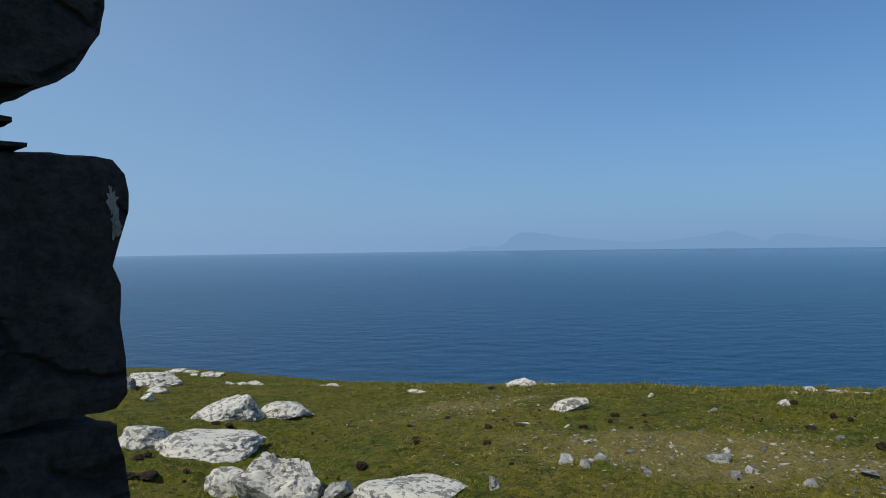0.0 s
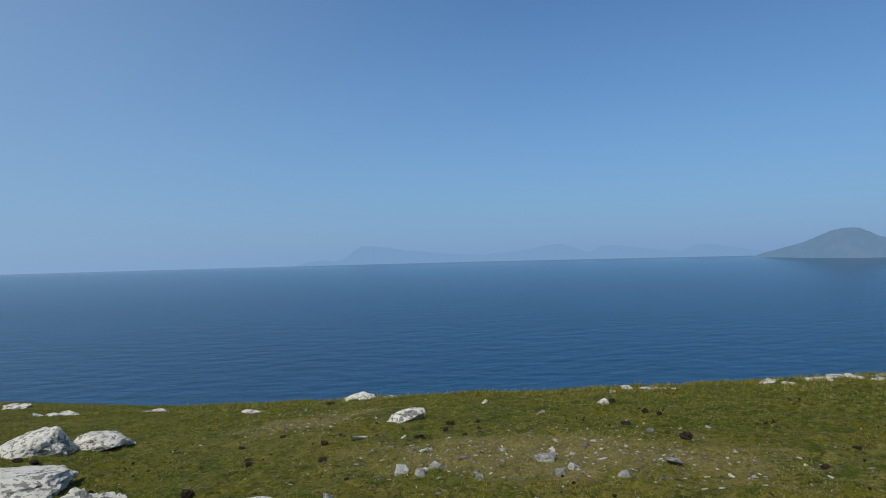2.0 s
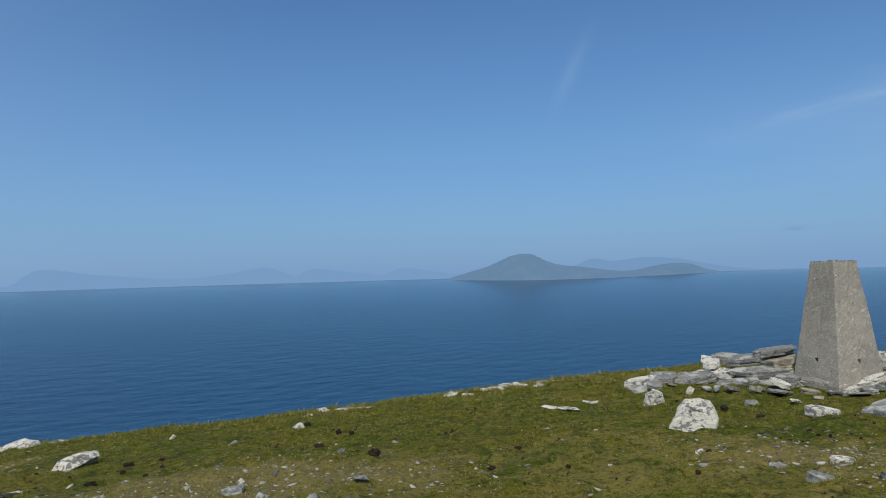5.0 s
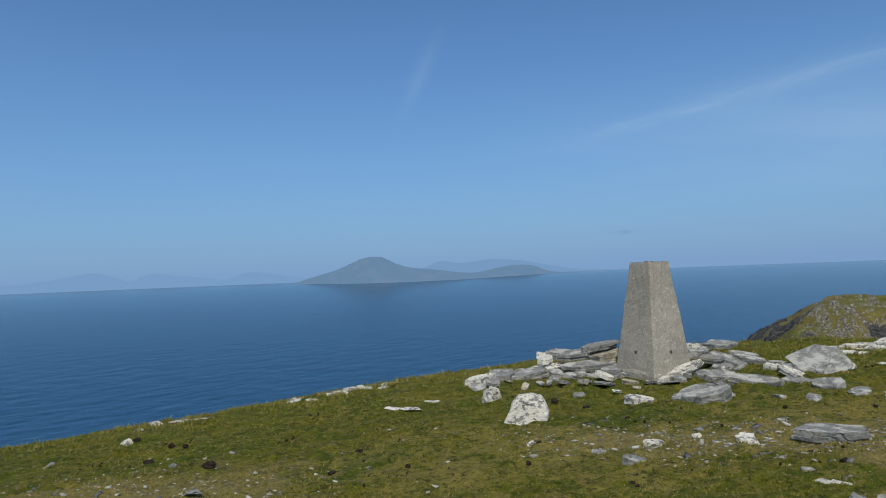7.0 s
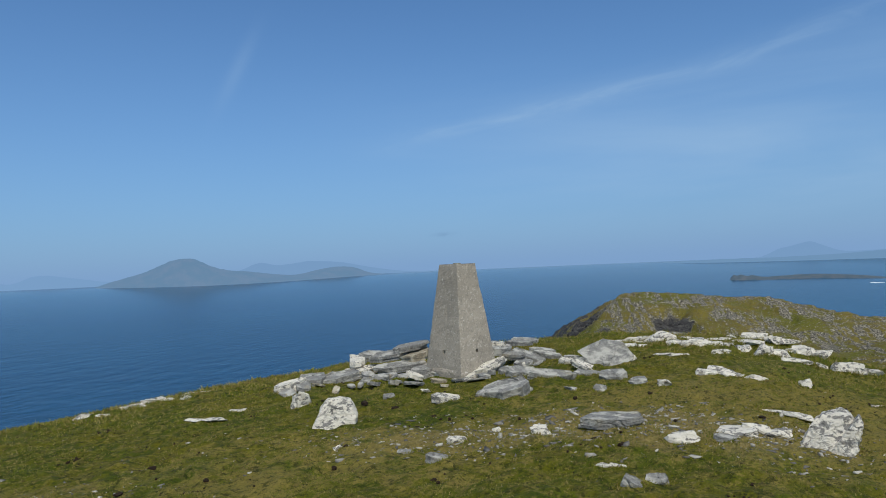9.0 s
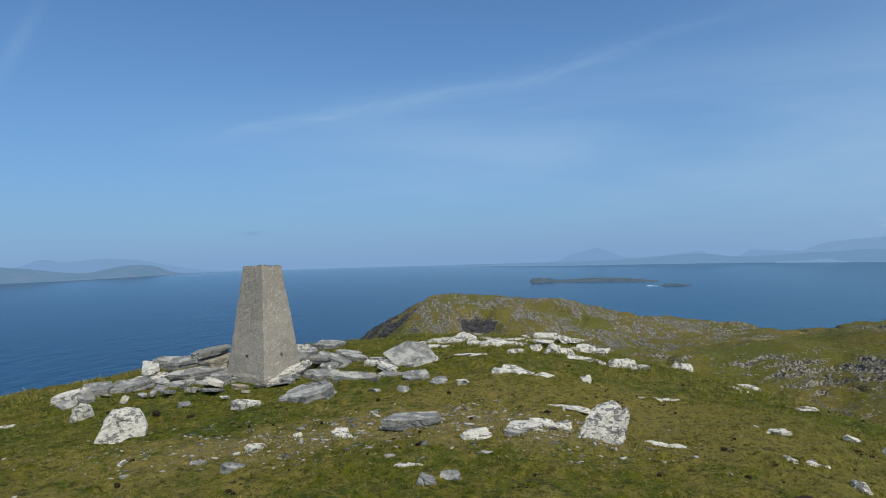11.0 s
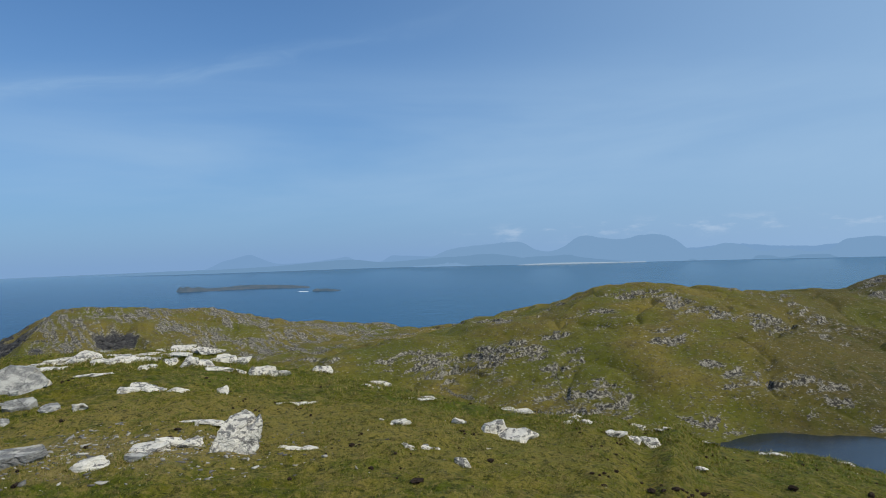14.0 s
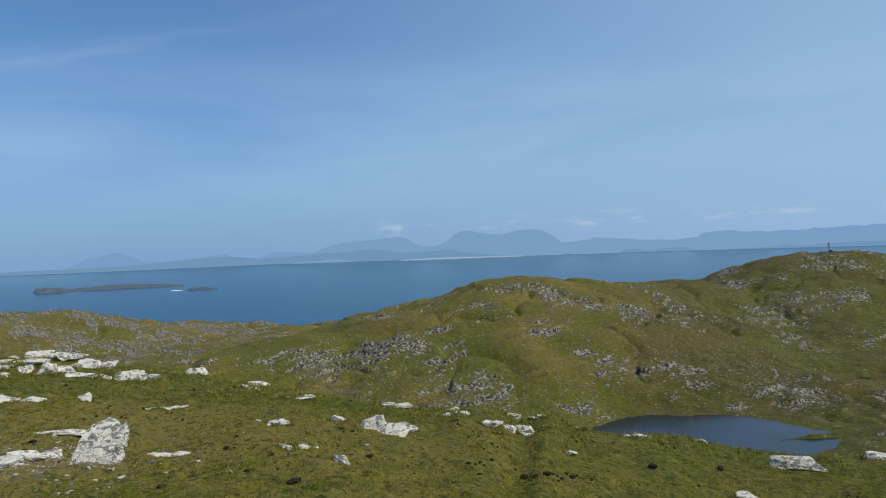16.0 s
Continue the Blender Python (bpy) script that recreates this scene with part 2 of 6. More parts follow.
def mat_plain(name, a, c2, scale, rough=0.9, strength=0.5, dist=0.01, spec=0.2):
    m, nt, b = material(name, rough, spec)
    co = coords(nt)
    n1, n2 = noise_node(nt, scale, 5, 0.6, co), noise_node(nt, scale * 6, 4, 0.7, co)
    c = mixc(nt, ramp(nt, n1, 0.32, 0.68), a, c2)
    c = mixc(nt, mnode(nt, "MULTIPLY", ramp(nt, n2, 0.45, 0.75), 0.4), c, tuple(0.55 * v for v in a))
    nt.links.new(c, b.inputs["Base Color"])
    bump(nt, b, mnode(nt, "ADD", n1, n2), strength, dist)
    return m


def mat_grass():
    """Blades from green to straw, each of its own shade."""
    m, nt, b = material("grass_blades", 0.75, 0.2)
    co = coords(nt)
    rnd = nt.nodes.new("ShaderNodeNewGeometry").outputs["Random Per Island"]
    dry = mnode(nt, "MULTIPLY_ADD", noise_node(nt, 6.0, 4, 0.6, co), 0.55, mnode(nt, "MULTIPLY", noise_node(nt, 0.9, 4, 0.6, co), 0.45))
    c = mixc(nt, ramp(nt, rnd, 0.0, 0.8), (0.082, 0.106, 0.004), (0.165, 0.158, 0.011))
    pick = mnode(nt, "ADD", mnode(nt, "MULTIPLY", rnd, 0.55), dry)
    c = mixc(nt, ramp(nt, pick, 0.74, 0.98), c, (0.27, 0.21, 0.075))
    nt.links.new(c, b.inputs["Base Color"])
    return m


def mat_crag(name, light, dark):
    m, nt, b = material(name, 0.92, 0.15)
    co = coords(nt)
    rnd = nt.nodes.new("ShaderNodeNewGeometry").outputs["Random Per Island"]
    n = noise_node(nt, 0.9 if "crag" in name else 25.0, 5, 0.7, co)
    c = mixc(nt, ramp(nt, mnode(nt, "ADD", mnode(nt, "MULTIPLY", rnd, 0.5), mnode(nt, "MULTIPLY", n, 0.6)), 0.36, 0.82), dark, light)
    nt.links.new(c, b.inputs["Base Color"])
    return m


def mat_concrete():
    """Rough cast concrete with pale and dark pebbles."""
    m, nt, b = material("pebbled_concrete", 0.9, 0.2)
    co = coords(nt)
    stain = noise_node(nt, 2.2, 5, 0.6, co)
    cells = nt.nodes.new("ShaderNodeTexVoronoi")
    cells.inputs["Scale"].default_value = 60.0
    nt.links.new(co, cells.inputs["Vector"])
    sepc = nt.nodes.new("ShaderNodeSeparateColor")
    nt.links.new(cells.outputs["Color"], sepc.inputs[0])
    c = mixc(nt, ramp(nt, stain, 0.3, 0.7), (0.34, 0.305, 0.25), (0.25, 0.225, 0.185))
    c = mixc(nt, mnode(nt, "MULTIPLY", ramp(nt, sepc.outputs[0], 0.80, 0.97), 0.35), c, (0.55, 0.52, 0.46))
    c = mixc(nt, mnode(nt, "MULTIPLY", ramp(nt, sepc.outputs[1], 0.72, 0.95), 0.32), c, (0.12, 0.11, 0.10))
    c = mixc(nt, mnode(nt, "MULTIPLY", ramp(nt, noise_node(nt, 14, 4, 0.6, co), 0.66, 0.72), 0.7), c, (0.62, 0.60, 0.55))
    nt.links.new(c, b.inputs["Base Color"])
    h = mnode(nt, "SUBTRACT", noise_node(nt, 30, 5, 0.7, co), mnode(nt, "MULTIPLY", cells.outputs["Distance"], 0.9))
    bump(nt, b, h, 0.6, 0.006)
    return m


def mat_sea():
    m, nt, b = material("sea", 0.24, 0.40)
    b.inputs["IOR"].default_value = 1.33
    co = coords(nt)
    st = nt.nodes.new("ShaderNodeMapping")
    st.inputs["Rotation"].default_value = (0, 0, radians(35))
    st.inputs["Scale"].default_value = (1.0, 1.8, 1.0)
    nt.links.new(co, st.inputs[0])
    v = st.outputs[0]
    swell, chop, ripple = noise_node(nt, 0.018, 3, 0.5, v), noise_node(nt, 0.026, 5, 0.62, v), noise_node(nt, 0.11, 4, 0.6, v)
    streak = noise_node(nt, 0.0022, 4, 0.55, v, 0.5)
    sep = nt.nodes.new("ShaderNodeSeparateXYZ")
    nt.links.new(co, sep.inputs[0])
    reach = mnode(nt, "SQRT", mnode(nt, "ADD", mnode(nt, "POWER", sep.outputs[0], 2.0), mnode(nt, "POWER", sep.outputs[1], 2.0)))
    # the waves draw together with distance
    fine = mnode(nt, "SUBTRACT", 1.0, ramp(nt, reach, 500, 1500))
    calm = mnode(nt, "SUBTRACT", 1.0, mnode(nt, "MULTIPLY", ramp(nt, reach, 700, 3600), 0.95))
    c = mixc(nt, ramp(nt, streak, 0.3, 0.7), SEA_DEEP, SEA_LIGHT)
    c = mixc(nt, mnode(nt, "MULTIPLY", mnode(nt, "MULTIPLY", ramp(nt, chop, 0.44, 0.66), calm), 0.42), c, tuple(0.45 * q for q in SEA_DEEP))
    c = mixc(nt, mnode(nt, "MULTIPLY", mnode(nt, "MULTIPLY", ramp(nt, ripple, 0.50, 0.66), fine), 0.30), c, tuple(0.4 * q for q in SEA_DEEP))
    # haze, sky sheen and shallows towards the mainland, painted paler by bearing
    bearing = mnode(nt, "MULTIPLY", mnode(nt, "ARCTAN2", sep.outputs[0], sep.outputs[1]), 57.2958)
    c = mixc(nt, mnode(nt, "MULTIPLY", ramp(nt, bearing, 60, 130), 0.8), c, SEA_HAZED_SHOAL)
    nt.links.new(c, b.inputs["Base Color"])
    nt.links.new(mnode(nt, "MULTIPLY_ADD", ramp(nt, reach, 1200, 4300), -0.11, 0.25), b.inputs["Roughness"])
    waves = mnode(nt, "MULTIPLY", mnode(nt, "ADD", mnode(nt, "MULTIPLY", swell, 2.0), chop), calm)
    bump(nt, b, mnode(nt, "ADD", waves, mnode(nt, "MULTIPLY", mnode(nt, "MULTIPLY", ripple, fine), 0.18)), 0.34, 2.5)
    return m


def mat_lake():
    m, nt, b = material("lake_water", 0.04, 0.5)
    b.inputs["IOR"].default_value = 1.33
    co = coords(nt)
    b.inputs["Base Color"].default_value = (0.010, 0.017, 0.026, 1)
    gusts = ramp(nt, noise_node(nt, 0.03, 3, 0.5, co, 0.4), 0.35, 0.65)
    nt.links.new(mnode(nt, "MULTIPLY_ADD", gusts, 0.14, 0.05), b.inputs["Roughness"])
    bump(nt, b, noise_node(nt, 1.1, 4, 0.6, co), 0.45, 0.10)
    return m


def mat_distance(name, land_a, land_b, haze_glow, share, scale=0.012):
    """Land with the haze of kilometres of sea air mixed into its material as glow."""
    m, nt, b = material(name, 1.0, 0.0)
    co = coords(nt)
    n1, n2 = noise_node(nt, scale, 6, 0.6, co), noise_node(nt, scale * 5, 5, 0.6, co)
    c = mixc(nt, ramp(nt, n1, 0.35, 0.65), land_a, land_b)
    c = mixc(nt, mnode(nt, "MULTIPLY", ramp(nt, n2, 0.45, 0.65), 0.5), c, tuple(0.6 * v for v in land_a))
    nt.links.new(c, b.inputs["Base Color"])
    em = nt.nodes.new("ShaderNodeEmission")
    em.inputs[0].default_value = (*haze_glow, 1)
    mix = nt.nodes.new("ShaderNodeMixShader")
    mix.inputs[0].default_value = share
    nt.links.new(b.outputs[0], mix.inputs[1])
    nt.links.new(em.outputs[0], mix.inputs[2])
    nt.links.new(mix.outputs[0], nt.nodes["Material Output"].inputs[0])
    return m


TURF_GREEN, TURF_OLIVE, TURF_STRAW = (0.07912, 0.1012, 0.00368), (0.1306, 0.1205, 0.00736), (0.2484, 0.195, 0.04784)
TURF_MOSS = (0.046, 0.06716, 0.00276)
TURF_BROWN, TURF_GAP_SHADE = (0.150, 0.105, 0.040), (0.022, 0.028, 0.003)
HILL_GREEN, HILL_OLIVE, HILL_BROWN = (0.1042, 0.1023, 0.01023), (0.1655, 0.1311, 0.02325), (0.119, 0.09021, 0.02697)
HILL_LUSH = (0.088, 0.102, 0.008)
HILL_DARK = (0.024, 0.026, 0.008)
HILL_DUN = (0.0432, 0.0392, 0.0104)
ROCK_FAR, ROCK_FAR_SHADE = (0.34, 0.312, 0.25), (0.050, 0.046, 0.038)
LICHEN_OCHRE = (0.42, 0.36, 0.22)
SEA_DEEP, SEA_LIGHT, SEA_HAZED_SHOAL = (0.0020, 0.034, 0.080), (0.0025, 0.041, 0.092), (0.014, 0.088, 0.160)
M_TURF = mat_turf()
M_WHITE = mat_rock("lichened_rock", (0.71, 0.67, 0.58), (0.34, 0.325, 0.295), (0.13, 0.126, 0.118), (0.445, 0.485), 13.0, 0.35, 0.35, 0.4)
M_LEDGE = mat_rock("lichened_bedrock", (0.70, 0.66, 0.57), (0.30, 0.29, 0.265), (0.12, 0.115, 0.108), (0.44, 0.485), 11.0, 0.4, 0.35, 0.6)
M_SLATE = mat_rock("grey_schist", (0.41, 0.40, 0.36), (0.27, 0.267, 0.248), (0.125, 0.124, 0.118), (0.47, 0.58), 6.0, 0.4, 0.35, 0.3)
M_CREAM = mat_rock("ochre_schist", (0.50, 0.46, 0.36), (0.34, 0.29, 0.20), (0.12, 0.10, 0.08), (0.42, 0.66), 6.0, 0.45, 0.4, 0.3)
# tower stone colour taken near black to deepen the shade on the wall
M_TOWER_SHADED = mat_rock("tower_stone_shaded", (0.08, 0.077, 0.07), (0.044, 0.042, 0.039), (0.019, 0.018, 0.018), (0.50, 0.72), 7.0, 0.3, 0.0)
M_CLOD = mat_plain("peat", (0.022, 0.014, 0.009), (0.05, 0.032, 0.02), 22, 0.95, 0.9, 0.02)
M_GRASS = mat_grass()
M_CRAG = mat_crag("crag_rock", (0.23, 0.21, 0.165), (0.052, 0.048, 0.038))
M_CRAG_DARK = mat_crag("dark_crag_rock", (0.075, 0.072, 0.068), (0.025, 0.024, 0.024))
M_GRAVEL = mat_crag("gravel", (0.42, 0.40, 0.345), (0.11, 0.105, 0.095))
M_LICHEN = mat_plain("white_lichen", (0.34, 0.34, 0.325), (0.2, 0.2, 0.19), 25, 0.95)
M_CONCRETE = mat_concrete()
M_METAL = mat_plain("weathered_brass", (0.20, 0.17, 0.10), (0.10, 0.12, 0.10), 40, 0.5, 0.2, 0.002, 0.5)
M_DARK = mat_plain("dark_steel", (0.05, 0.05, 0.055), (0.08, 0.08, 0.08), 3, 0.6)
M_SEA, M_LAKE = mat_sea(), mat_lake()
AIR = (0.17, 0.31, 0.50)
# far land: the last colour is haze, given off as glow by its share
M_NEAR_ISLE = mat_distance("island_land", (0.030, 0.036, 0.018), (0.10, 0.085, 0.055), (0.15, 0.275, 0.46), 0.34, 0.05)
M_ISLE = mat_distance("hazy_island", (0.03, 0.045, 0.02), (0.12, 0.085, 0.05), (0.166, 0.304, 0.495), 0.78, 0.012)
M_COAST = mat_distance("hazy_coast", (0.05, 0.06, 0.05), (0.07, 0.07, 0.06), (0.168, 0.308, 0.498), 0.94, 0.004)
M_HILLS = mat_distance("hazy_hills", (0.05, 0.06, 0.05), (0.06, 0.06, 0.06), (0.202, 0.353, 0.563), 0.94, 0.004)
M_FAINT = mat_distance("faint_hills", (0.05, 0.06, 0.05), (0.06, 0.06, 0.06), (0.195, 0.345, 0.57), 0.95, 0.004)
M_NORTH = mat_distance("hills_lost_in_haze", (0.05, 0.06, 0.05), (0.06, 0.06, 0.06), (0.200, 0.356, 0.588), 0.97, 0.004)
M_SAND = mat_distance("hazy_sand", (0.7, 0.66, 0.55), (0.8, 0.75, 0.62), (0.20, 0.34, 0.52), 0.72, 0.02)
M_FOAM = mat_plain("foam", (0.8, 0.82, 0.84), (0.7, 0.73, 0.76), 0.2, 0.7)

# ---- the lie of the land ----
def lattice(ix, iy, seed):
    h = (ix.astype(np.int64) * 374761393 + iy.astype(np.int64) * 668265263 + seed * 1442695041) & 0xFFFFFFFF
    h = ((h ^ (h >> 13)) * 1274126177) & 0xFFFFFFFF
    h = ((h ^ (h >> 16)) * 2246822519) & 0xFFFFFFFF
    return ((h ^ (h >> 15)) & 0xFFFF) / 65535.0


def vnoise(x, y, seed=0):
    """Smooth noise from 0 to 1, one lump a unit."""
    x, y = np.asarray(x, float), np.asarray(y, float)
    ix, iy = np.floor(x), np.floor(y)
    fx, fy = x - ix, y - iy
    ux, uy = fx ** 3 * (fx * (6 * fx - 15) + 10), fy ** 3 * (fy * (6 * fy - 15) + 10)
    a, b = lattice(ix, iy, seed), lattice(ix + 1, iy, seed)
    c, d = lattice(ix, iy + 1, seed), lattice(ix + 1, iy + 1, seed)
    return (a * (1 - ux) + b * ux) * (1 - uy) + (c * (1 - ux) + d * ux) * uy


def fbm(x, y, octaves=4, seed=0, gain=0.5):
    """Layered noise about zero, from about -1 to 1."""
    total, amp, norm = 0.0, 1.0, 0.0
    for k in range(octaves):
        total = total + amp * (2 * vnoise(x * 2.03 ** k + 17.3 * k, y * 2.03 ** k - 9.1 * k, seed + k) - 1)
        norm += amp
        amp *= gain
    return total / norm


def smoothstep(a, b, v):
    t = np.clip((v - a) / (b - a), 0, 1)
    return t * t * (3 - 2 * t)


def curve(v, knots):
    """A soft curve through (place, value) knots."""
    xs, ys = np.array(knots, float).T
    slope = np.gradient(ys, xs)
    v = np.clip(v, xs[0], xs[-1])
    i = np.clip(np.searchsorted(xs, v) - 1, 0, len(xs) - 2)
    w = xs[i + 1] - xs[i]
    t = (v - xs[i]) / w
    return ((2 * t ** 3 - 3 * t ** 2 + 1) * ys[i] + (t ** 3 - 2 * t ** 2 + t) * w * slope[i]
            + (3 * t ** 2 - 2 * t ** 3) * ys[i + 1] + (t ** 3 - t ** 2) * w * slope[i + 1])


# The knoll, by bearing: how far down its brow lies, in degrees, and how far off it is.
BROW = ((-180, -9.5), (-60, -8), (-20, -9.1), (-8, -10.75), (12, -11.15), (26, -10.65), (36, -9.7), (50, -8.25), (60, -7.2), (70, -6.3), (80, -6), (86.5, -6.35),
            (92, -7.7), (101, -9.7), (111, -12), (115.1, -12.59), (119.7, -12.7), (122.4, -13.66), (124.2, -13.24), (125.2, -13.94), (128.5, -14.62), (132.75, -14.7), (136, -15.23), (140.6, -15.54),
            (146.3, -15.11), (148, -15), (180, -9.5))
REACH = ((-180, 13), (-40, 20), (-20, 20), (0, 13), (25, 10.5), (50, 11), (65, 12), (80, 12), (95, 11), (105, 9), (125, 9.5), (135, 11), (150, 12), (180, 13))
FALL = ((-180, 14), (-20, 18), (20, 12), (80, 14), (95, 20), (108, 45), (126, 45), (136, 26), (150, 18), (180, 14))
BEND = ((-180, 1.3), (25, 1.35), (50, 1.1), (85, 1.05), (105, 1.35), (180, 1.3))


def knoll(x, y):
    r, az = np.hypot(x, y) + 1e-6, np.degrees(np.arctan2(x, y))
    brow, reach = np.tan(np.radians(curve(az, BROW))), curve(az, REACH)
    inner = smoothstep(0.0, 4.0, r)
    rise = np.clip(1 - r / reach, 0, 1) ** curve(az, BEND)
    drop = np.clip((r - reach) / curve(az, FALL), 0, None) ** 1.5
    z = brow * inner * r - 1.62 * (rise + drop)
    return z + 0.035 * fbm(x / 1.3, y / 1.3, 4, 3) * smoothstep(1, 3, r) + (0.034 * fbm(x / 0.28, y / 0.28, 2, 8) + 0.024 * fbm(x / 0.11, y / 0.11, 2, 9)) * smoothstep(22, 14, r)


def ridge(x, y, nodes, slope, soft):
    """A hill along a line of (bearing, angle to its crest, distance) nodes, falling off to both sides."""
    pts = [(d * math.sin(radians(a)), d * math.cos(radians(a)), d * math.tan(radians(e))) for a, e, d in nodes]
    best = np.full(np.shape(x), -1e4)
    for (x0, y0, z0), (x1, y1, z1) in zip(pts, pts[1:]):
        dx, dy = x1 - x0, y1 - y0
        t = np.clip(((x - x0) * dx + (y - y0) * dy) / (dx * dx + dy * dy), 0, 1)
        off = np.hypot(x - x0 - t * dx, y - y0 - t * dy)
        best = np.maximum(best, z0 + t * (z1 - z0) - slope * (np.sqrt(off * off + soft * soft) - soft))
    return best


HEADLAND = ((72.2, -45.96, 840), (72.7, -34.59, 842), (74.1, -25.85, 845), (75.2, -15.42, 848), (76.3, -5.63, 852), (77.2, -5.61, 856), (78.5, -2.83, 862), (80.2, -2.8, 868), (83, -3.17, 880), (86.2, -3.42, 888), (88.4, -11.47, 895), (90.2, -10.72, 900),
            (92.3, -10.72, 910), (94, -4.96, 915), (100.2, -5.34, 935), (101.9, -8.34, 940), (104, -9.96, 945))
MID_HILL = ((96, -7.6, 500), (101, -7, 520), (104, -6.4, 535), (106.6, -10.22, 550), (108.9, -7.34, 560), (111.1, -16.74, 568), (113.3, -15.17, 578), (115.5, -14.42, 588), (116.8, -3.51, 595), (119, -2.98, 604), (120.6, -2.92, 610), (123.8, -3.07, 640),
            (125.7, -18.28, 662), (129.4, -3.77, 695), (132.9, -3.57, 740), (134.5, -4.46, 760), (137, -5.34, 800), (140, -8.77, 830), (142.8, -1.72, 850), (145.5, -1.9, 860), (149, -2.2, 860), (160, -3.4, 800))
LAKE_Z, LAKE_AT, LAKE_SIZE = -96.0, (251.0, -249.0), (57.0, 46.0)


def lake_field(x, y):
    """Below one inside the lake's shore."""
    a = radians(134.5)
    u, v = x - LAKE_AT[0], y - LAKE_AT[1]
    across, along = u * math.cos(a) - v * math.sin(a), u * math.sin(a) + v * math.cos(a)
    d = np.hypot(across / LAKE_SIZE[0], along / LAKE_SIZE[1]) + 0.16 * fbm(x / 22, y / 22, 3, 71)
    # a low spit of grass near the outflow
    (x0, y0), (x1, y1) = ((d2 * math.sin(radians(b)), d2 * math.cos(radians(b))) for b, d2 in ((140.0, 356), (143.4, 370)))
    t = np.clip(((x - x0) * (x1 - x0) + (y - y0) * (y1 - y0)) / ((x1 - x0) ** 2 + (y1 - y0) ** 2), 0, 1)
    off = np.hypot(x - x0 - t * (x1 - x0), y - y0 - t * (y1 - y0))
    return d + 0.42 * np.exp(-(off / 2.2) ** 2)


# Crags on the hills: bearing, distance, reach across and along the view, and how bare.
CRAGS = ((119.3, 402, 6.4, 11.0, 1.2), (126.0, 385, 9.2, 4.7, 1.2), (117.6, 422, 4.4, 4.6, 1), (116.0, 456, 5.1, 6.5, 0.9), (138.3, 632, 7.6, 10.3, 1.1), (140.9, 601, 8.2, 19.4, 1.1),
         (125.8, 449, 7.2, 4, 1), (123.6, 475, 4.9, 5.6, 0.9), (126.8, 534, 5.1, 10.4, 1), (123.5, 550, 8.8, 11.5, 0.9), (119.2, 572, 12.8, 9.4, 0.9), (129.2, 525, 2.9, 9.4, 0.9),
         (132.5, 412, 8.2, 4, 1), (130.1, 465, 4.5, 4, 0.9), (133.0, 443, 10.6, 4, 0.9), (134.6, 429, 9.6, 4, 1), (142.6, 468, 11.2, 4.1, 1.1), (142.9, 429, 5.8, 7.7, 1),
         (140.0, 436, 8.0, 8.0, 0.7), (144.7, 787, 15.7, 12.0, 0.9), (145.0, 700, 16.8, 4.9, 0.9), (136.9, 816, 9.8, 12.5, 0.8), (137.3, 757, 15.1, 7.5, 0.9), (136.9, 407, 4.9, 4, 1),
         (115.5, 518, 5.0, 6.4, 0.8), (110.7, 556, 20, 16, 1.3), (108.8, 488, 9.0, 11.0, 1), (114.1, 445, 6.4, 4, 0.9), (114.6, 494, 5.9, 4, 0.9), (122.5, 472, 6.4, 4, 0.9),
         (120.6, 586, 18, 12, 1.0), (126.4, 538, 6.5, 6.7, 0.9), (108.3, 465, 11.2, 12.1, 1.2), (105.0, 461, 9.2, 11.2, 1.2), (110.7, 481, 7.7, 7.3, 1.1), (112.5, 470, 6.4, 7.3, 1),
         (115.4, 472, 6.4, 4, 0.9), (117.6, 527, 10.5, 4.5, 1.1), (114.1, 493, 7.9, 4, 0.9))


def crag_bias(x, y):
    more = 0.0
    for b, d, across, along, much in CRAGS:
        a = radians(b)
        u, v = x * math.cos(a) - y * math.sin(a), x * math.sin(a) + y * math.cos(a) - d
        more = more + much * np.exp(-0.5 * ((u / across) ** 2 + (v / along) ** 2))
    return np.minimum(more, 1.2)


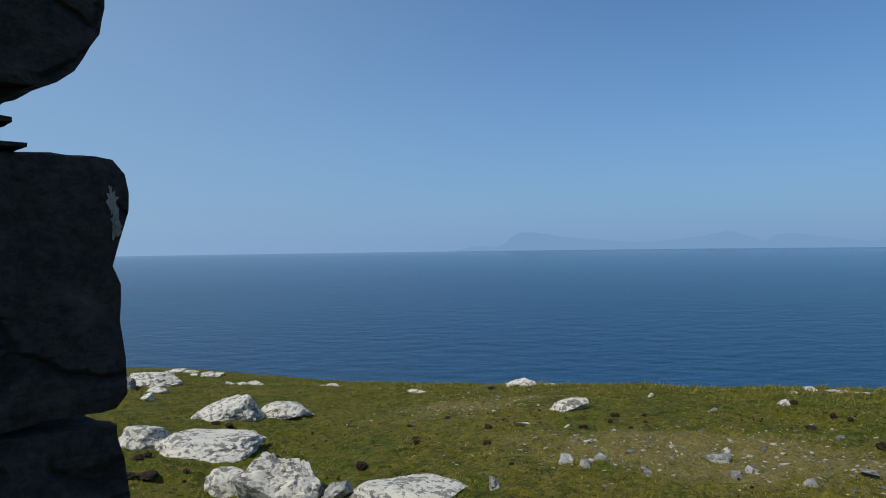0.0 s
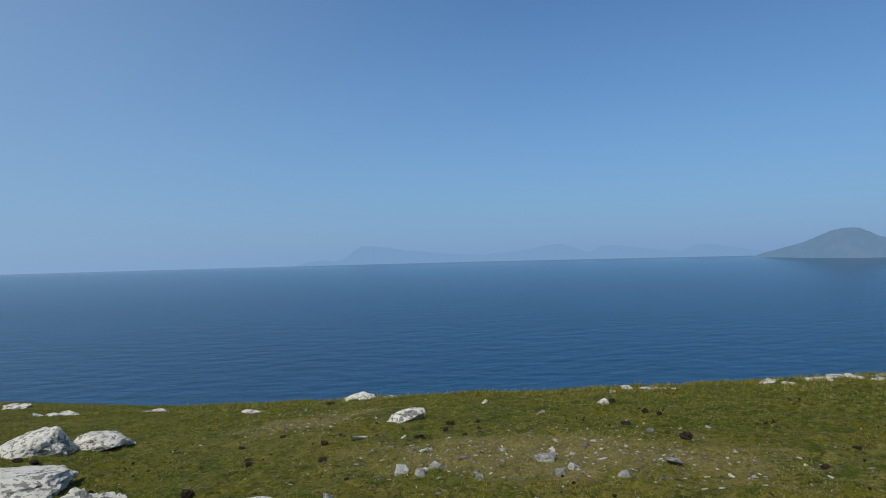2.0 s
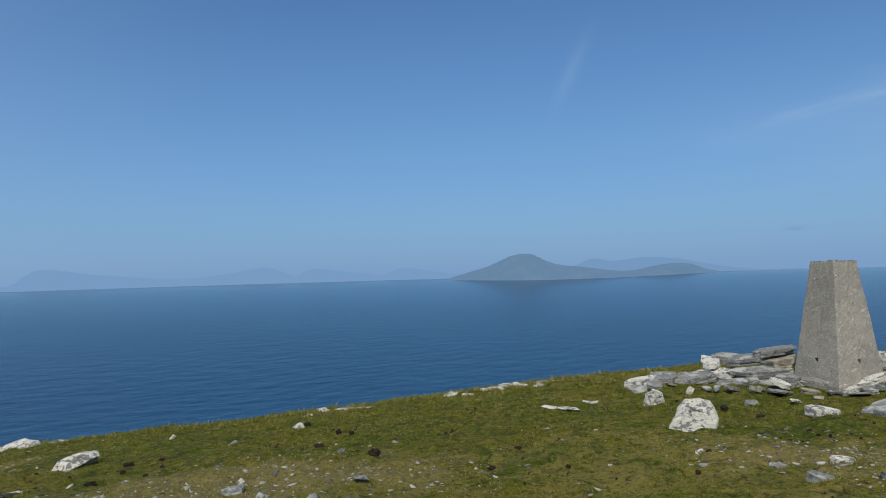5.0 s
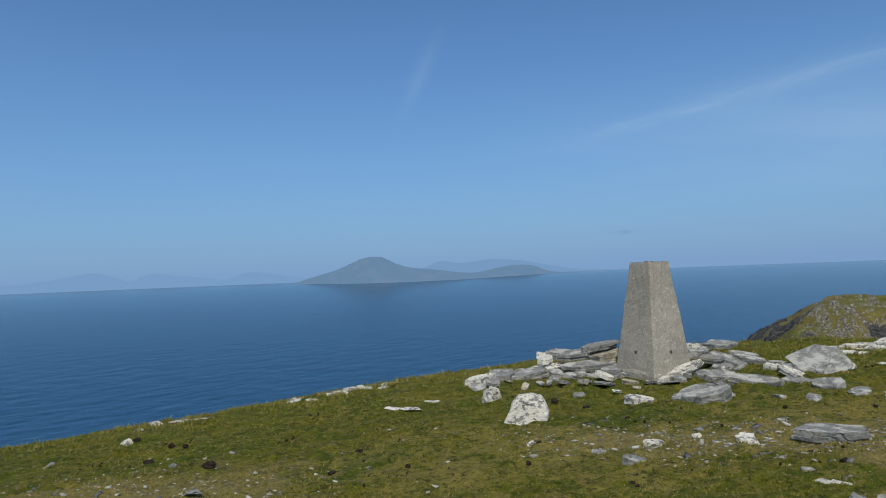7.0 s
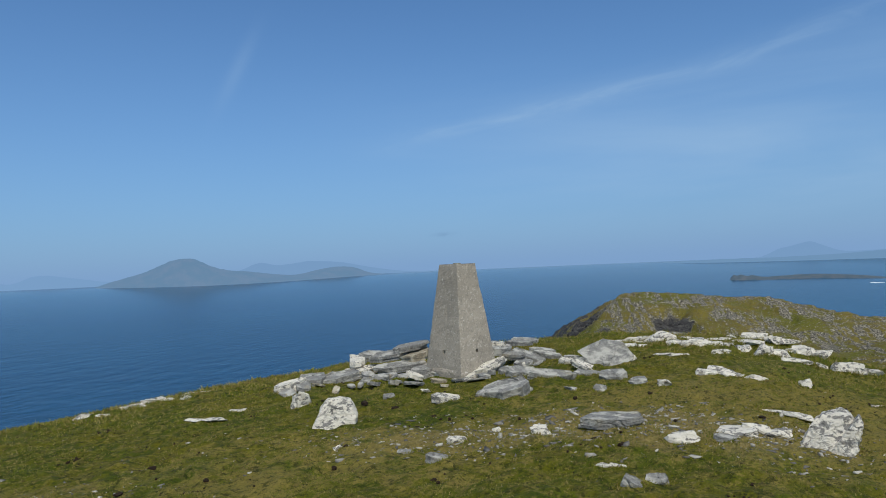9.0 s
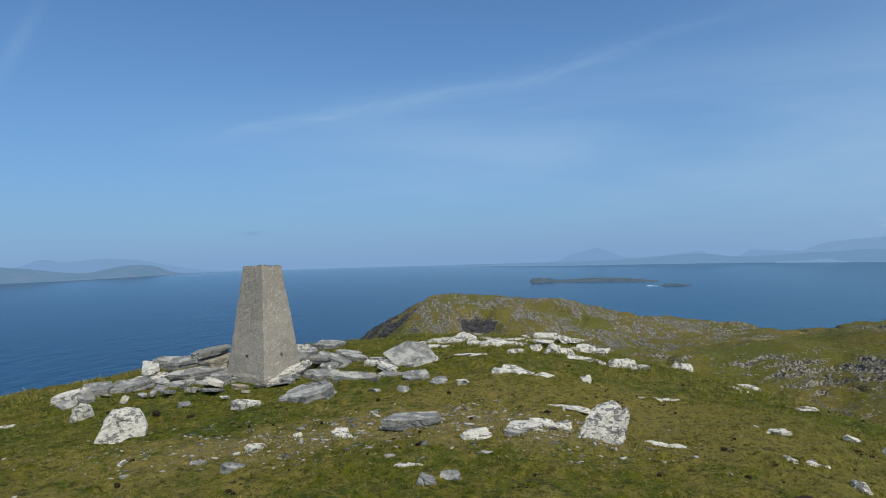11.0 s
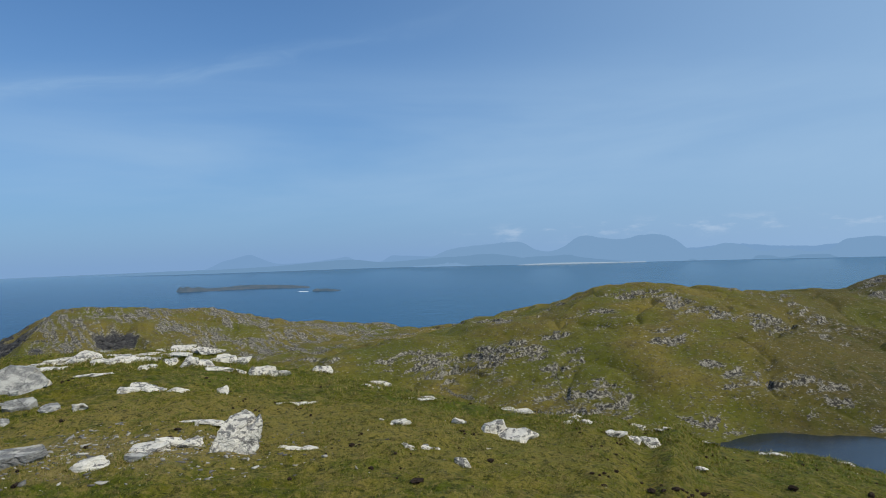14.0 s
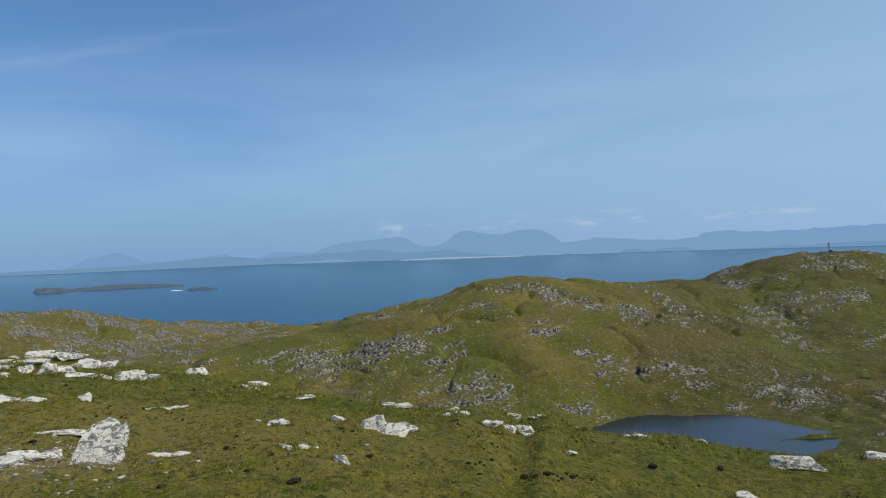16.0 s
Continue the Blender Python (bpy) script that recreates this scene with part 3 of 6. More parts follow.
def outcrops(x, y, h):
    """Ledges of bedrock along a tilted bedding: the change in height, and how bare each place is."""
    az, r = np.degrees(np.arctan2(x, y)), np.hypot(x, y)
    heady = smoothstep(640, 730, r) * smoothstep(106, 99, az)
    u = x * 0.5 + y * 0.87
    bias = crag_bias(x, y)
    patch = fbm(x / 34 + 0.3 * fbm(x / 13, y / 13, 2, 31), y / 34, 3, 33)
    much = smoothstep(-0.10, 0.50, 0.75 * patch + 0.55 * bias + 0.42 * heady - 0.02)
    bed = 4.4
    q = (h + 0.10 * u + 4.5 * fbm(x / 38, y / 38, 3, 81) + 0.9 * fbm(x / 7, y / 7, 2, 83)) / bed
    s = q - np.floor(q)
    step = np.where(s < 0.84, 0.26 * s / 0.84, 0.26 + 0.74 * smoothstep(0.84, 1.0, s))
    lift = much * bed * (step - s + 0.3) * (1 - 0.5 * heady)
    # worn ribs that run slantwise over bare ground
    ribs = 1 - 2.3 * np.abs(fbm(u / 3.5 + 0.5 * fbm(x / 11, y / 11, 2, 85), (0.87 * x - 0.5 * y) / 17, 3, 35, 0.6))
    slant = 1 - 2.0 * np.abs(fbm((0.92 * y - 0.39 * x) / 8 + 0.4 * fbm(x / 25, y / 25, 2, 89), (0.92 * x + 0.39 * y) / 46, 3, 37, 0.55))
    ribs = ribs * (1 - heady) + slant * heady
    face = smoothstep(0.74, 0.86, s) * smoothstep(1.0, 0.97, s)
    bare = much * np.clip((0.95 - 0.5 * heady) * face + (0.75 + 0.3 * heady) * smoothstep(0.25 + 0.25 * heady, 0.8 + 0.1 * heady, ribs) * (0.35 + 0.65 * smoothstep(0.15, 0.7, 0.5 * patch + 0.7 * bias + 0.5 * heady)), 0, 1)
    lift = lift + much * (0.7 * np.clip(ribs, 0, 1) ** 1.5)
    return lift, np.clip(bare, 0, 1)


def cove(x, y):
    """The broken cove in the headland's flank, where dark rock and its shade are painted in."""
    az, r = np.degrees(np.arctan2(x, y)), np.hypot(x, y)
    return smoothstep(0.30, 0.62, np.exp(-0.5 * ((az - 80.3) / 1.25) ** 2 - 0.5 * ((r - 764) / 17) ** 2) + 0.35 * fbm(x / 16, y / 16, 3, 93) - 0.05)


def land(x, y):
    """Height above the first eye's level, and how rocky it is."""
    x, y = np.asarray(x, float), np.asarray(y, float)
    r = np.hypot(x, y)
    near = knoll(x, y)
    az = np.degrees(np.arctan2(x, y))
    head = ridge(x, y, HEADLAND, 0.28, 25)
    head = np.minimum(head, 850 * np.tan(np.radians(curve(az, ((60, -30), (69, -13), (71.5, -7.2), (72.3, -6.25), (72.8, -5.7), (74.1, -4.95), (75.2, -4.1), (76.3, -3.3), (77.5, -2.6), (79, -1), (180, 0))))))
    head = head - 9 * smoothstep(800, 770, r + 22 * fbm(x / 28, y / 28, 3, 87) + 9 * (az - 80.3) ** 2) * smoothstep(77.5, 80, az) * smoothstep(84, 81.6, az)
    mid = ridge(x, y, MID_HILL, 0.30, 40)
    mid = np.minimum(mid, 590 * np.tan(np.radians(curve(az, ((60, -5), (104, -5.5), (108.9, -5.4), (111.1, -5.2), (113.3, -4.8), (115.5, -4.25), (116.8, -3.55), (119, -2.0), (121, 0), (180, 0))))))
    off = np.hypot((x - 420) / 460, (y + 240) / 420)
    floor = -91 + 4 * fbm(x / 120, y / 120, 3, 41) - 260 * np.clip(off - 1, 0, 2) ** 1.3
    k = 3.5
    top = np.maximum(np.maximum(head, mid), np.maximum(floor, -230))
    far = top + k * np.log(np.exp((head - top) / k) + np.exp((mid - top) / k) + np.exp((floor - top) / k) + np.exp((-230 - top) / k))
    rough = smoothstep(90, 260, r)
    relief = 3.2 * fbm(x / 70, y / 70, 4, 51) + 2.3 * fbm(x / 21, y / 21, 3, 57) - 4.0 * np.clip(1 - 3.2 * np.abs(fbm(x / 60 + 0.4 * fbm(x / 25, y / 25, 2, 63), y / 85, 3, 61)), 0, 1) ** 2
    lift, rock = outcrops(x, y, far + relief)
    cliff = smoothstep(0.35, 0.8, vnoise(x / 30, y / 30, 55)) * smoothstep(77.5, 73.5, az) * smoothstep(600, 750, r)
    rock = np.maximum(rock, cliff)
    rock = np.maximum(rock, cove(x, y))
    far = far + rough * (relief + lift + 0.3 * fbm(x / 5, y / 5, 2, 59))
    d = lake_field(x, y)
    shore = smoothstep(1.5, 1.0, d)
    far = far * (1 - shore) + shore * (LAKE_Z + 9.0 * (d - 1.0))
    k = 2.0
    top = np.maximum(near, far)
    z = top + k * np.log(np.exp((near - top) / k) + np.exp((far - top) / k)) * smoothstep(20, 90, r)
    return z, np.where(near > far, 0, rock * rough)


# Worn, stony places in the near turf: where, and how far each runs across and along the view.
WORN = ((1.7, 6.0, 0.8, 0.4), (2.7, 5.0, 0.9, 0.45), (5.9, 2.35, 0.9, 0.35), (6.3, 1.2, 0.5, 0.3), (6.1, 0.1, 0.5, 0.35), (0.3, 9.0, 0.6, 0.5))


def worn(x, y):
    total = 0.0
    for cx, cy, su, sv in WORN:
        a = math.atan2(cx, cy)
        u, v = (x - cx) * math.cos(a) - (y - cy) * math.sin(a), (x - cx) * math.sin(a) + (y - cy) * math.cos(a)
        total = total + np.exp(-0.5 * ((u / su) ** 2 + (v / sv) ** 2))
    return smoothstep(0.25, 0.9, total + 0.6 * fbm(x / 0.3, y / 0.3, 4, 97))


def ground_z(x, y):
    """World height of the turf at a place."""
    return float(land(np.array([x]), np.array([y]))[0][0]) + EYE

# ---- ground, sea and distance ----
def grid_mesh(name, xs, ys, zs, mat, wrap=False, smooth=True, attrs=()):
    """A sheet from 2D arrays of places."""
    n, m = xs.shape
    me = bpy.data.meshes.new(name)
    me.vertices.add(n * m)
    me.vertices.foreach_set("co", np.stack([xs, ys, zs], -1).astype(np.float32).ravel())
    i, j = np.meshgrid(np.arange(n - 1), np.arange(m if wrap else m - 1), indexing="ij")
    k = (j + 1) % m
    quads = np.stack([i * m + j, i * m + k, (i + 1) * m + k, (i + 1) * m + j], -1).reshape(-1, 4)
    me.loops.add(quads.size)
    me.loops.foreach_set("vertex_index", quads.ravel().astype(np.int32))
    me.polygons.add(len(quads))
    me.polygons.foreach_set("loop_start", np.arange(0, quads.size, 4, dtype=np.int32))
    me.polygons.foreach_set("use_smooth", np.full(len(quads), smooth))
    me.update(calc_edges=True)
    for key, values in attrs:
        me.attributes.new(key, "FLOAT", "POINT").data.foreach_set("value", values.astype(np.float32).ravel())
    me.materials.append(mat)
    return me


def build_ground():
    """One sheet in three patches that share their borders: the knoll, the land in view beyond it, and the land behind."""
    near_az = np.concatenate([np.arange(-42, 152, 0.25), np.arange(152, 318, 2.0)])
    near_r = np.concatenate([[0.0], np.geomspace(0.25, 2.5, 14)[:-1], np.geomspace(2.5, 20, 260)[:-1], np.geomspace(20, 60, 24)])
    far_r = np.concatenate([np.geomspace(60, 340, 70)[:-1], np.arange(340, 640, 1.15), np.arange(640, 960, 2.1), np.geomspace(962, 1900, 25)])
    patches = [(near_az, near_r, True), (np.arange(69, 152.01, 0.072), far_r, False), (np.concatenate([np.arange(152.016, 428, 2.0), [429]]), far_r[::6], False)]
    verts, quads, base = [], [], 0
    values = {key: [] for key in ("rock", "hill", "cliff", "worn", "dry", "bearing_tone", "lush")}
    for az, r, closed in patches:
        rr, aa = np.meshgrid(r, np.radians(az), indexing="ij")
        x, y = rr * np.sin(aa), rr * np.cos(aa)
        z, rock = land(x, y)
        n, m = x.shape
        verts.append(np.stack([x, y, z + EYE], -1).reshape(-1, 3))
        i, j = np.meshgrid(np.arange(n - 1), np.arange(m if closed else m - 1), indexing="ij")
        k = (j + 1) % m
        quads.append(base + np.stack([i * m + j, i * m + k, (i + 1) * m + k, (i + 1) * m + j], -1).reshape(-1, 4))
        base += n * m
        deg = np.degrees(aa)
        values["rock"].append(rock)
        values["hill"].append(smoothstep(60, 220, rr))
        values["cliff"].append(rock * np.maximum(smoothstep(77.5, 73.5, deg), cove(x, y)) * smoothstep(600, 690, rr))
        values["worn"].append(worn(x, y) * (rr < 20))
        values["dry"].append(0.35 + 0.65 * np.exp(-((x - 6.5) ** 2 + (y - 2) ** 2) / 20))
        # darker hill tone, growing between bearings 122 and 137
        values["bearing_tone"].append(0.62 * smoothstep(122, 137, deg))
        values["lush"].append(smoothstep(0.05, -0.45, fbm(x / 70, y / 70, 4, 51) + 0.35 * fbm(x / 21, y / 21, 3, 57)) * smoothstep(60, 220, rr))
    verts, quads = np.concatenate(verts), np.concatenate(quads)
    me = bpy.data.meshes.new("ground")
    me.vertices.add(len(verts))
    me.vertices.foreach_set("co", verts.astype(np.float32).ravel())
    me.loops.add(quads.size)
    me.loops.foreach_set("vertex_index", quads.ravel().astype(np.int32))
    me.polygons.add(len(quads))
    me.polygons.foreach_set("loop_start", np.arange(0, quads.size, 4, dtype=np.int32))
    me.polygons.foreach_set("use_smooth", np.full(len(quads), True))
    me.update(calc_edges=True)
    for key, rows in values.items():
        me.attributes.new(key, "FLOAT", "POINT").data.foreach_set("value", np.concatenate([v.ravel() for v in rows]).astype(np.float32))
    me.materials.append(M_TURF)
    tagged(new("ground", me), "short green and straw turf over a rocky island hill", "ground", kind="structure")


def sea_level(r):
    """The sea's height at a distance; past 1 km distances are drawn in, and the sheet lifts so that the horizon stays true."""
    t = (r - 900) / 3000
    rise = 0.5 * (np.sqrt(t * t + 0.004) - np.sqrt((t - 1) ** 2 + 0.004) + 1)
    return -188.0 + 148.0 * np.clip(rise, 0, 1)


def sea_reach(el):
    """The distance at which the sea lies at a downward angle."""
    rs = np.linspace(400, 4740, 4000)
    return float(np.interp(math.tan(radians(el)), sea_level(rs) / rs, rs))


def build_sea():
    az = np.radians(np.arange(0, 360, 1.5))
    r = np.concatenate([[20], np.geomspace(250, 4760, 160)])
    rr, aa = np.meshgrid(r, az, indexing="ij")
    me = grid_mesh("sea", rr * np.sin(aa), rr * np.cos(aa), sea_level(rr) + EYE, M_SEA, wrap=True)
    tagged(new("water", me), "deep blue calm sea with a fine chop under haze", "sea", kind="structure")


def far_land(name, label, crest, shore, depth, mat, rough=0.03, seed=0, kind="structure", category="hills"):
    """A range of far land: crest knots (bearing, angle up), the angle down to its shore as knots, and how deep it is, in metres."""
    lo, hi = crest[0][0], crest[-1][0]
    az = np.arange(lo, hi + 0.01, 0.08)
    up = curve(az, crest)
    near = np.array([sea_reach(v) for v in curve(az, shore)])
    rows = np.linspace(0, 1, 14)
    xs, ys, zs = [], [], []
    for t in rows:
        r = near + depth * t
        base = sea_level(near) - 2
        crest_z = (near + depth * 0.72) * np.tan(np.radians(up))
        shape = np.sin(min(t / 0.72, 1) * math.pi / 2) ** 0.8 if t <= 0.72 else 1 - 1.1 * (t - 0.72) / 0.28
        z = base + (crest_z - base) * shape
        bumps = fbm(az / 1.1 + seed, np.full_like(az, t * 4.0), 4, seed) * rough * np.maximum(crest_z - base, 0) * math.sin(min(1, t / 0.72) * math.pi / 2)
        xs.append(r * np.sin(np.radians(az)))
        ys.append(r * np.cos(np.radians(az)))
        zs.append(z + bumps + 0.6 * rough * np.maximum(crest_z - base, 0) * fbm(az / 0.25, np.full_like(az, t * 9.0), 3, seed + 1) + EYE)
    me = grid_mesh(name, np.array(xs), np.array(ys), np.array(zs), mat)
    return tagged(new(name, me), label, category, kind=kind)


build_ground()
build_sea()
lake_az = np.radians(np.arange(0, 360, 6.0))
lake_r, lake_a = np.meshgrid(np.linspace(0.5, 72, 8), lake_az, indexing="ij")
tagged(new("lake", grid_mesh("lake", LAKE_AT[0] + lake_r * np.sin(lake_a), LAKE_AT[1] + lake_r * np.cos(lake_a),
       0 * lake_r + LAKE_Z + EYE - 0.4, M_LAKE, wrap=True)), "dark still tarn in a hollow of the hill", "lake", kind="structure")
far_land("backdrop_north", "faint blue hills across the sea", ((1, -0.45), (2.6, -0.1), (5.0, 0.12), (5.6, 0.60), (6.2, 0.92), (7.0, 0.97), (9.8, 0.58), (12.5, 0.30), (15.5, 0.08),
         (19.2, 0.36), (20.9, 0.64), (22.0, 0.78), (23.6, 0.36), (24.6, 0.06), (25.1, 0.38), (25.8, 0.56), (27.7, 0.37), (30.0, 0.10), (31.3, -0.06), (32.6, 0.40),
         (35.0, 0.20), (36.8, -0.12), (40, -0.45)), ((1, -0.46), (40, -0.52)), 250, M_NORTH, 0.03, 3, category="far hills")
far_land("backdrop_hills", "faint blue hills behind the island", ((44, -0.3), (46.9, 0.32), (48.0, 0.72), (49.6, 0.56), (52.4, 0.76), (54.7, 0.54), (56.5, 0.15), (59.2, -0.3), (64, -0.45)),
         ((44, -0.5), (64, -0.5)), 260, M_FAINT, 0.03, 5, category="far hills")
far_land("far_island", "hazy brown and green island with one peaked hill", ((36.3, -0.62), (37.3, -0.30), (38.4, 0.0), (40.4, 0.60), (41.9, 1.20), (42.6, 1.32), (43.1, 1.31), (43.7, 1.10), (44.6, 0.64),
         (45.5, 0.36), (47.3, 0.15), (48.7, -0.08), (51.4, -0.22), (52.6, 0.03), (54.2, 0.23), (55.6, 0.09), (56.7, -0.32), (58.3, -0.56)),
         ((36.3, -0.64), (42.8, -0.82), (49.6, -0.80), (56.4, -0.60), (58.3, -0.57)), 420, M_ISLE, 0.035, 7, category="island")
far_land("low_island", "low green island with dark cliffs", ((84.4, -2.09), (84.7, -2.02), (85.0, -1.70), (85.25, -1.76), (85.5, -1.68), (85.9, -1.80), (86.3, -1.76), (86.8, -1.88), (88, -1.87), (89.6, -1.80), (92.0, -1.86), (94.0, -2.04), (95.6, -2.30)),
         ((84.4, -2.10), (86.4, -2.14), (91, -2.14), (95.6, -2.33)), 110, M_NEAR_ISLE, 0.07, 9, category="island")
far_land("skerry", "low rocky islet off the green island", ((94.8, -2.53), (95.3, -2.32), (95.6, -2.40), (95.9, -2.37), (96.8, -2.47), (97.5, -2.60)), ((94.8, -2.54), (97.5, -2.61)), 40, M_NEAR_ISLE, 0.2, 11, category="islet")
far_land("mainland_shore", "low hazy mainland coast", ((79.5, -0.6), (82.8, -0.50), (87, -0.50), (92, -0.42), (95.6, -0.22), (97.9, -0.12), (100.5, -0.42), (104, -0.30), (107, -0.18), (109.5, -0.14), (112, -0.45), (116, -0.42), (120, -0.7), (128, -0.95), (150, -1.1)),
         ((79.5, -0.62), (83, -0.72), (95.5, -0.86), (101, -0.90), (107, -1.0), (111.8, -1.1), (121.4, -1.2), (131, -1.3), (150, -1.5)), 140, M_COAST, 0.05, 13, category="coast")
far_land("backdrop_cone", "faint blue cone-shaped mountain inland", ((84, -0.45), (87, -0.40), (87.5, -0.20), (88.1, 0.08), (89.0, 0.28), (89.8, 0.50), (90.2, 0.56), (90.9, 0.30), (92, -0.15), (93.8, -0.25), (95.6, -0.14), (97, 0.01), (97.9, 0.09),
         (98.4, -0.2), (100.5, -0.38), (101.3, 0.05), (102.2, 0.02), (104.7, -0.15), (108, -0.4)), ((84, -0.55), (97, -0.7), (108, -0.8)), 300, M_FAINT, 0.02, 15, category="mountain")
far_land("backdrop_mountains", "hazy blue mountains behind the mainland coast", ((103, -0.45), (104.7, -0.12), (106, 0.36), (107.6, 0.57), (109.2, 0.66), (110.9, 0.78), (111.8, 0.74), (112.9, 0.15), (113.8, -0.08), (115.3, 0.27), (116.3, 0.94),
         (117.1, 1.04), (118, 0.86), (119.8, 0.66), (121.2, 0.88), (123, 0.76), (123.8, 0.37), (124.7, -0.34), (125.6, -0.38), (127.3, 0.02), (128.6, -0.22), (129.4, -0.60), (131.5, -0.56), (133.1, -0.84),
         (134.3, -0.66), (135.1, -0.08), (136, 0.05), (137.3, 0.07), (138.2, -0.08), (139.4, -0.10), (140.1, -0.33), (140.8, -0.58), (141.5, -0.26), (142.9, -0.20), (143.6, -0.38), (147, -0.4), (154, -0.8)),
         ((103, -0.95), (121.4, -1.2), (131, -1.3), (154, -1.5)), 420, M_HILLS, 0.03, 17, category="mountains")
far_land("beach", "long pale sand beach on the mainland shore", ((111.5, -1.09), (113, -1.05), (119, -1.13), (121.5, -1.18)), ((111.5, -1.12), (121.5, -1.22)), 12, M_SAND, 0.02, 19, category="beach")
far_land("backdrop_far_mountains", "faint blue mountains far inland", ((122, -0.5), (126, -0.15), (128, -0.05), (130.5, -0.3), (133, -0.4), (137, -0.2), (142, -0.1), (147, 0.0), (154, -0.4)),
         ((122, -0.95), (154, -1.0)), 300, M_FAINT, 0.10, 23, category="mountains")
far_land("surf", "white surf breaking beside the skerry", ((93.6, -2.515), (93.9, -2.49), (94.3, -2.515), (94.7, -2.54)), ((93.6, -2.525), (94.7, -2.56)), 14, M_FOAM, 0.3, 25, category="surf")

# ---- helpers for things ----
def part(name, bm, mat, parent=None, label=""):
    me = bpy.data.meshes.new(name)
    bm.to_mesh(me)
    bm.free()
    me.materials.append(mat)
    ob = new(name, me)
    if parent is not None:
        ob.parent = parent
    return tagged(ob, label)


def rock_bm(w, d, h, seed, box=0.5, cuts=9, fine=3, rough=0.05, flat=0.0, taper=0.0, skew=0.0, near=0.60, far=0.92):
    """A weathered stone: a rounded block cut by random planes and roughened. Its base is at z = 0."""
    rng = random.Random(seed)
    bm = bmesh.new()
    bmesh.ops.create_icosphere(bm, subdivisions=fine, radius=1)
    planes = []
    for _ in range(cuts):
        n = Vector((rng.gauss(0, 1), rng.gauss(0, 1), rng.gauss(0.15, 0.55))).normalized()
        planes.append((n, rng.uniform(near, far)))
    if flat:
        planes.append((Vector((rng.uniform(-0.12, 0.12), rng.uniform(-0.12, 0.12), 1)).normalized(), flat))
    at = Vector((rng.uniform(0, 50), rng.uniform(0, 50), rng.uniform(0, 50)))
    for v in bm.verts:
        p = v.co.copy()
        p *= 1 + box * (1 / max(abs(p.x), abs(p.y), abs(p.z)) - 1)
        for n, dist in planes:
            over = p.dot(n) - dist
            if over > 0:
                p -= n * over
        p += v.co * rough * (noise.noise(p * 2.3 + at) + 0.6 * noise.noise(p * 6.1 + at) + 0.35 * noise.noise(p * 14 + at))
        v.co = Vector((p.x * (1 - taper * (p.z + 1) / 2) + skew * (p.z + 1) / 2, p.y * (1 - taper * (p.z + 1) / 2), p.z))
    lo = [min(v.co[i] for v in bm.verts) for i in range(3)]
    hi = [max(v.co[i] for v in bm.verts) for i in range(3)]
    for v in bm.verts:
        v.co = Vector([((v.co[i] - lo[i]) / (hi[i] - lo[i]) - (0.5 if i < 2 else 0)) * s for i, s in enumerate((w, d, h))])
    return bm


def join(target, piece):
    """Adds piece to target and frees it."""
    me = bpy.data.meshes.new("piece")
    piece.to_mesh(me)
    piece.free()
    target.from_mesh(me)
    bpy.data.meshes.remove(me)


def fit_box(bm, w, d, h):
    """Stretches a mesh to a size; its base comes to z = 0."""
    lo = [min(v.co[i] for v in bm.verts) for i in range(3)]
    hi = [max(v.co[i] for v in bm.verts) for i in range(3)]
    for v in bm.verts:
        v.co = Vector([((v.co[i] - lo[i]) / (hi[i] - lo[i]) - (0.5 if i < 2 else 0)) * q for i, q in enumerate((w, d, h))])
    return bm


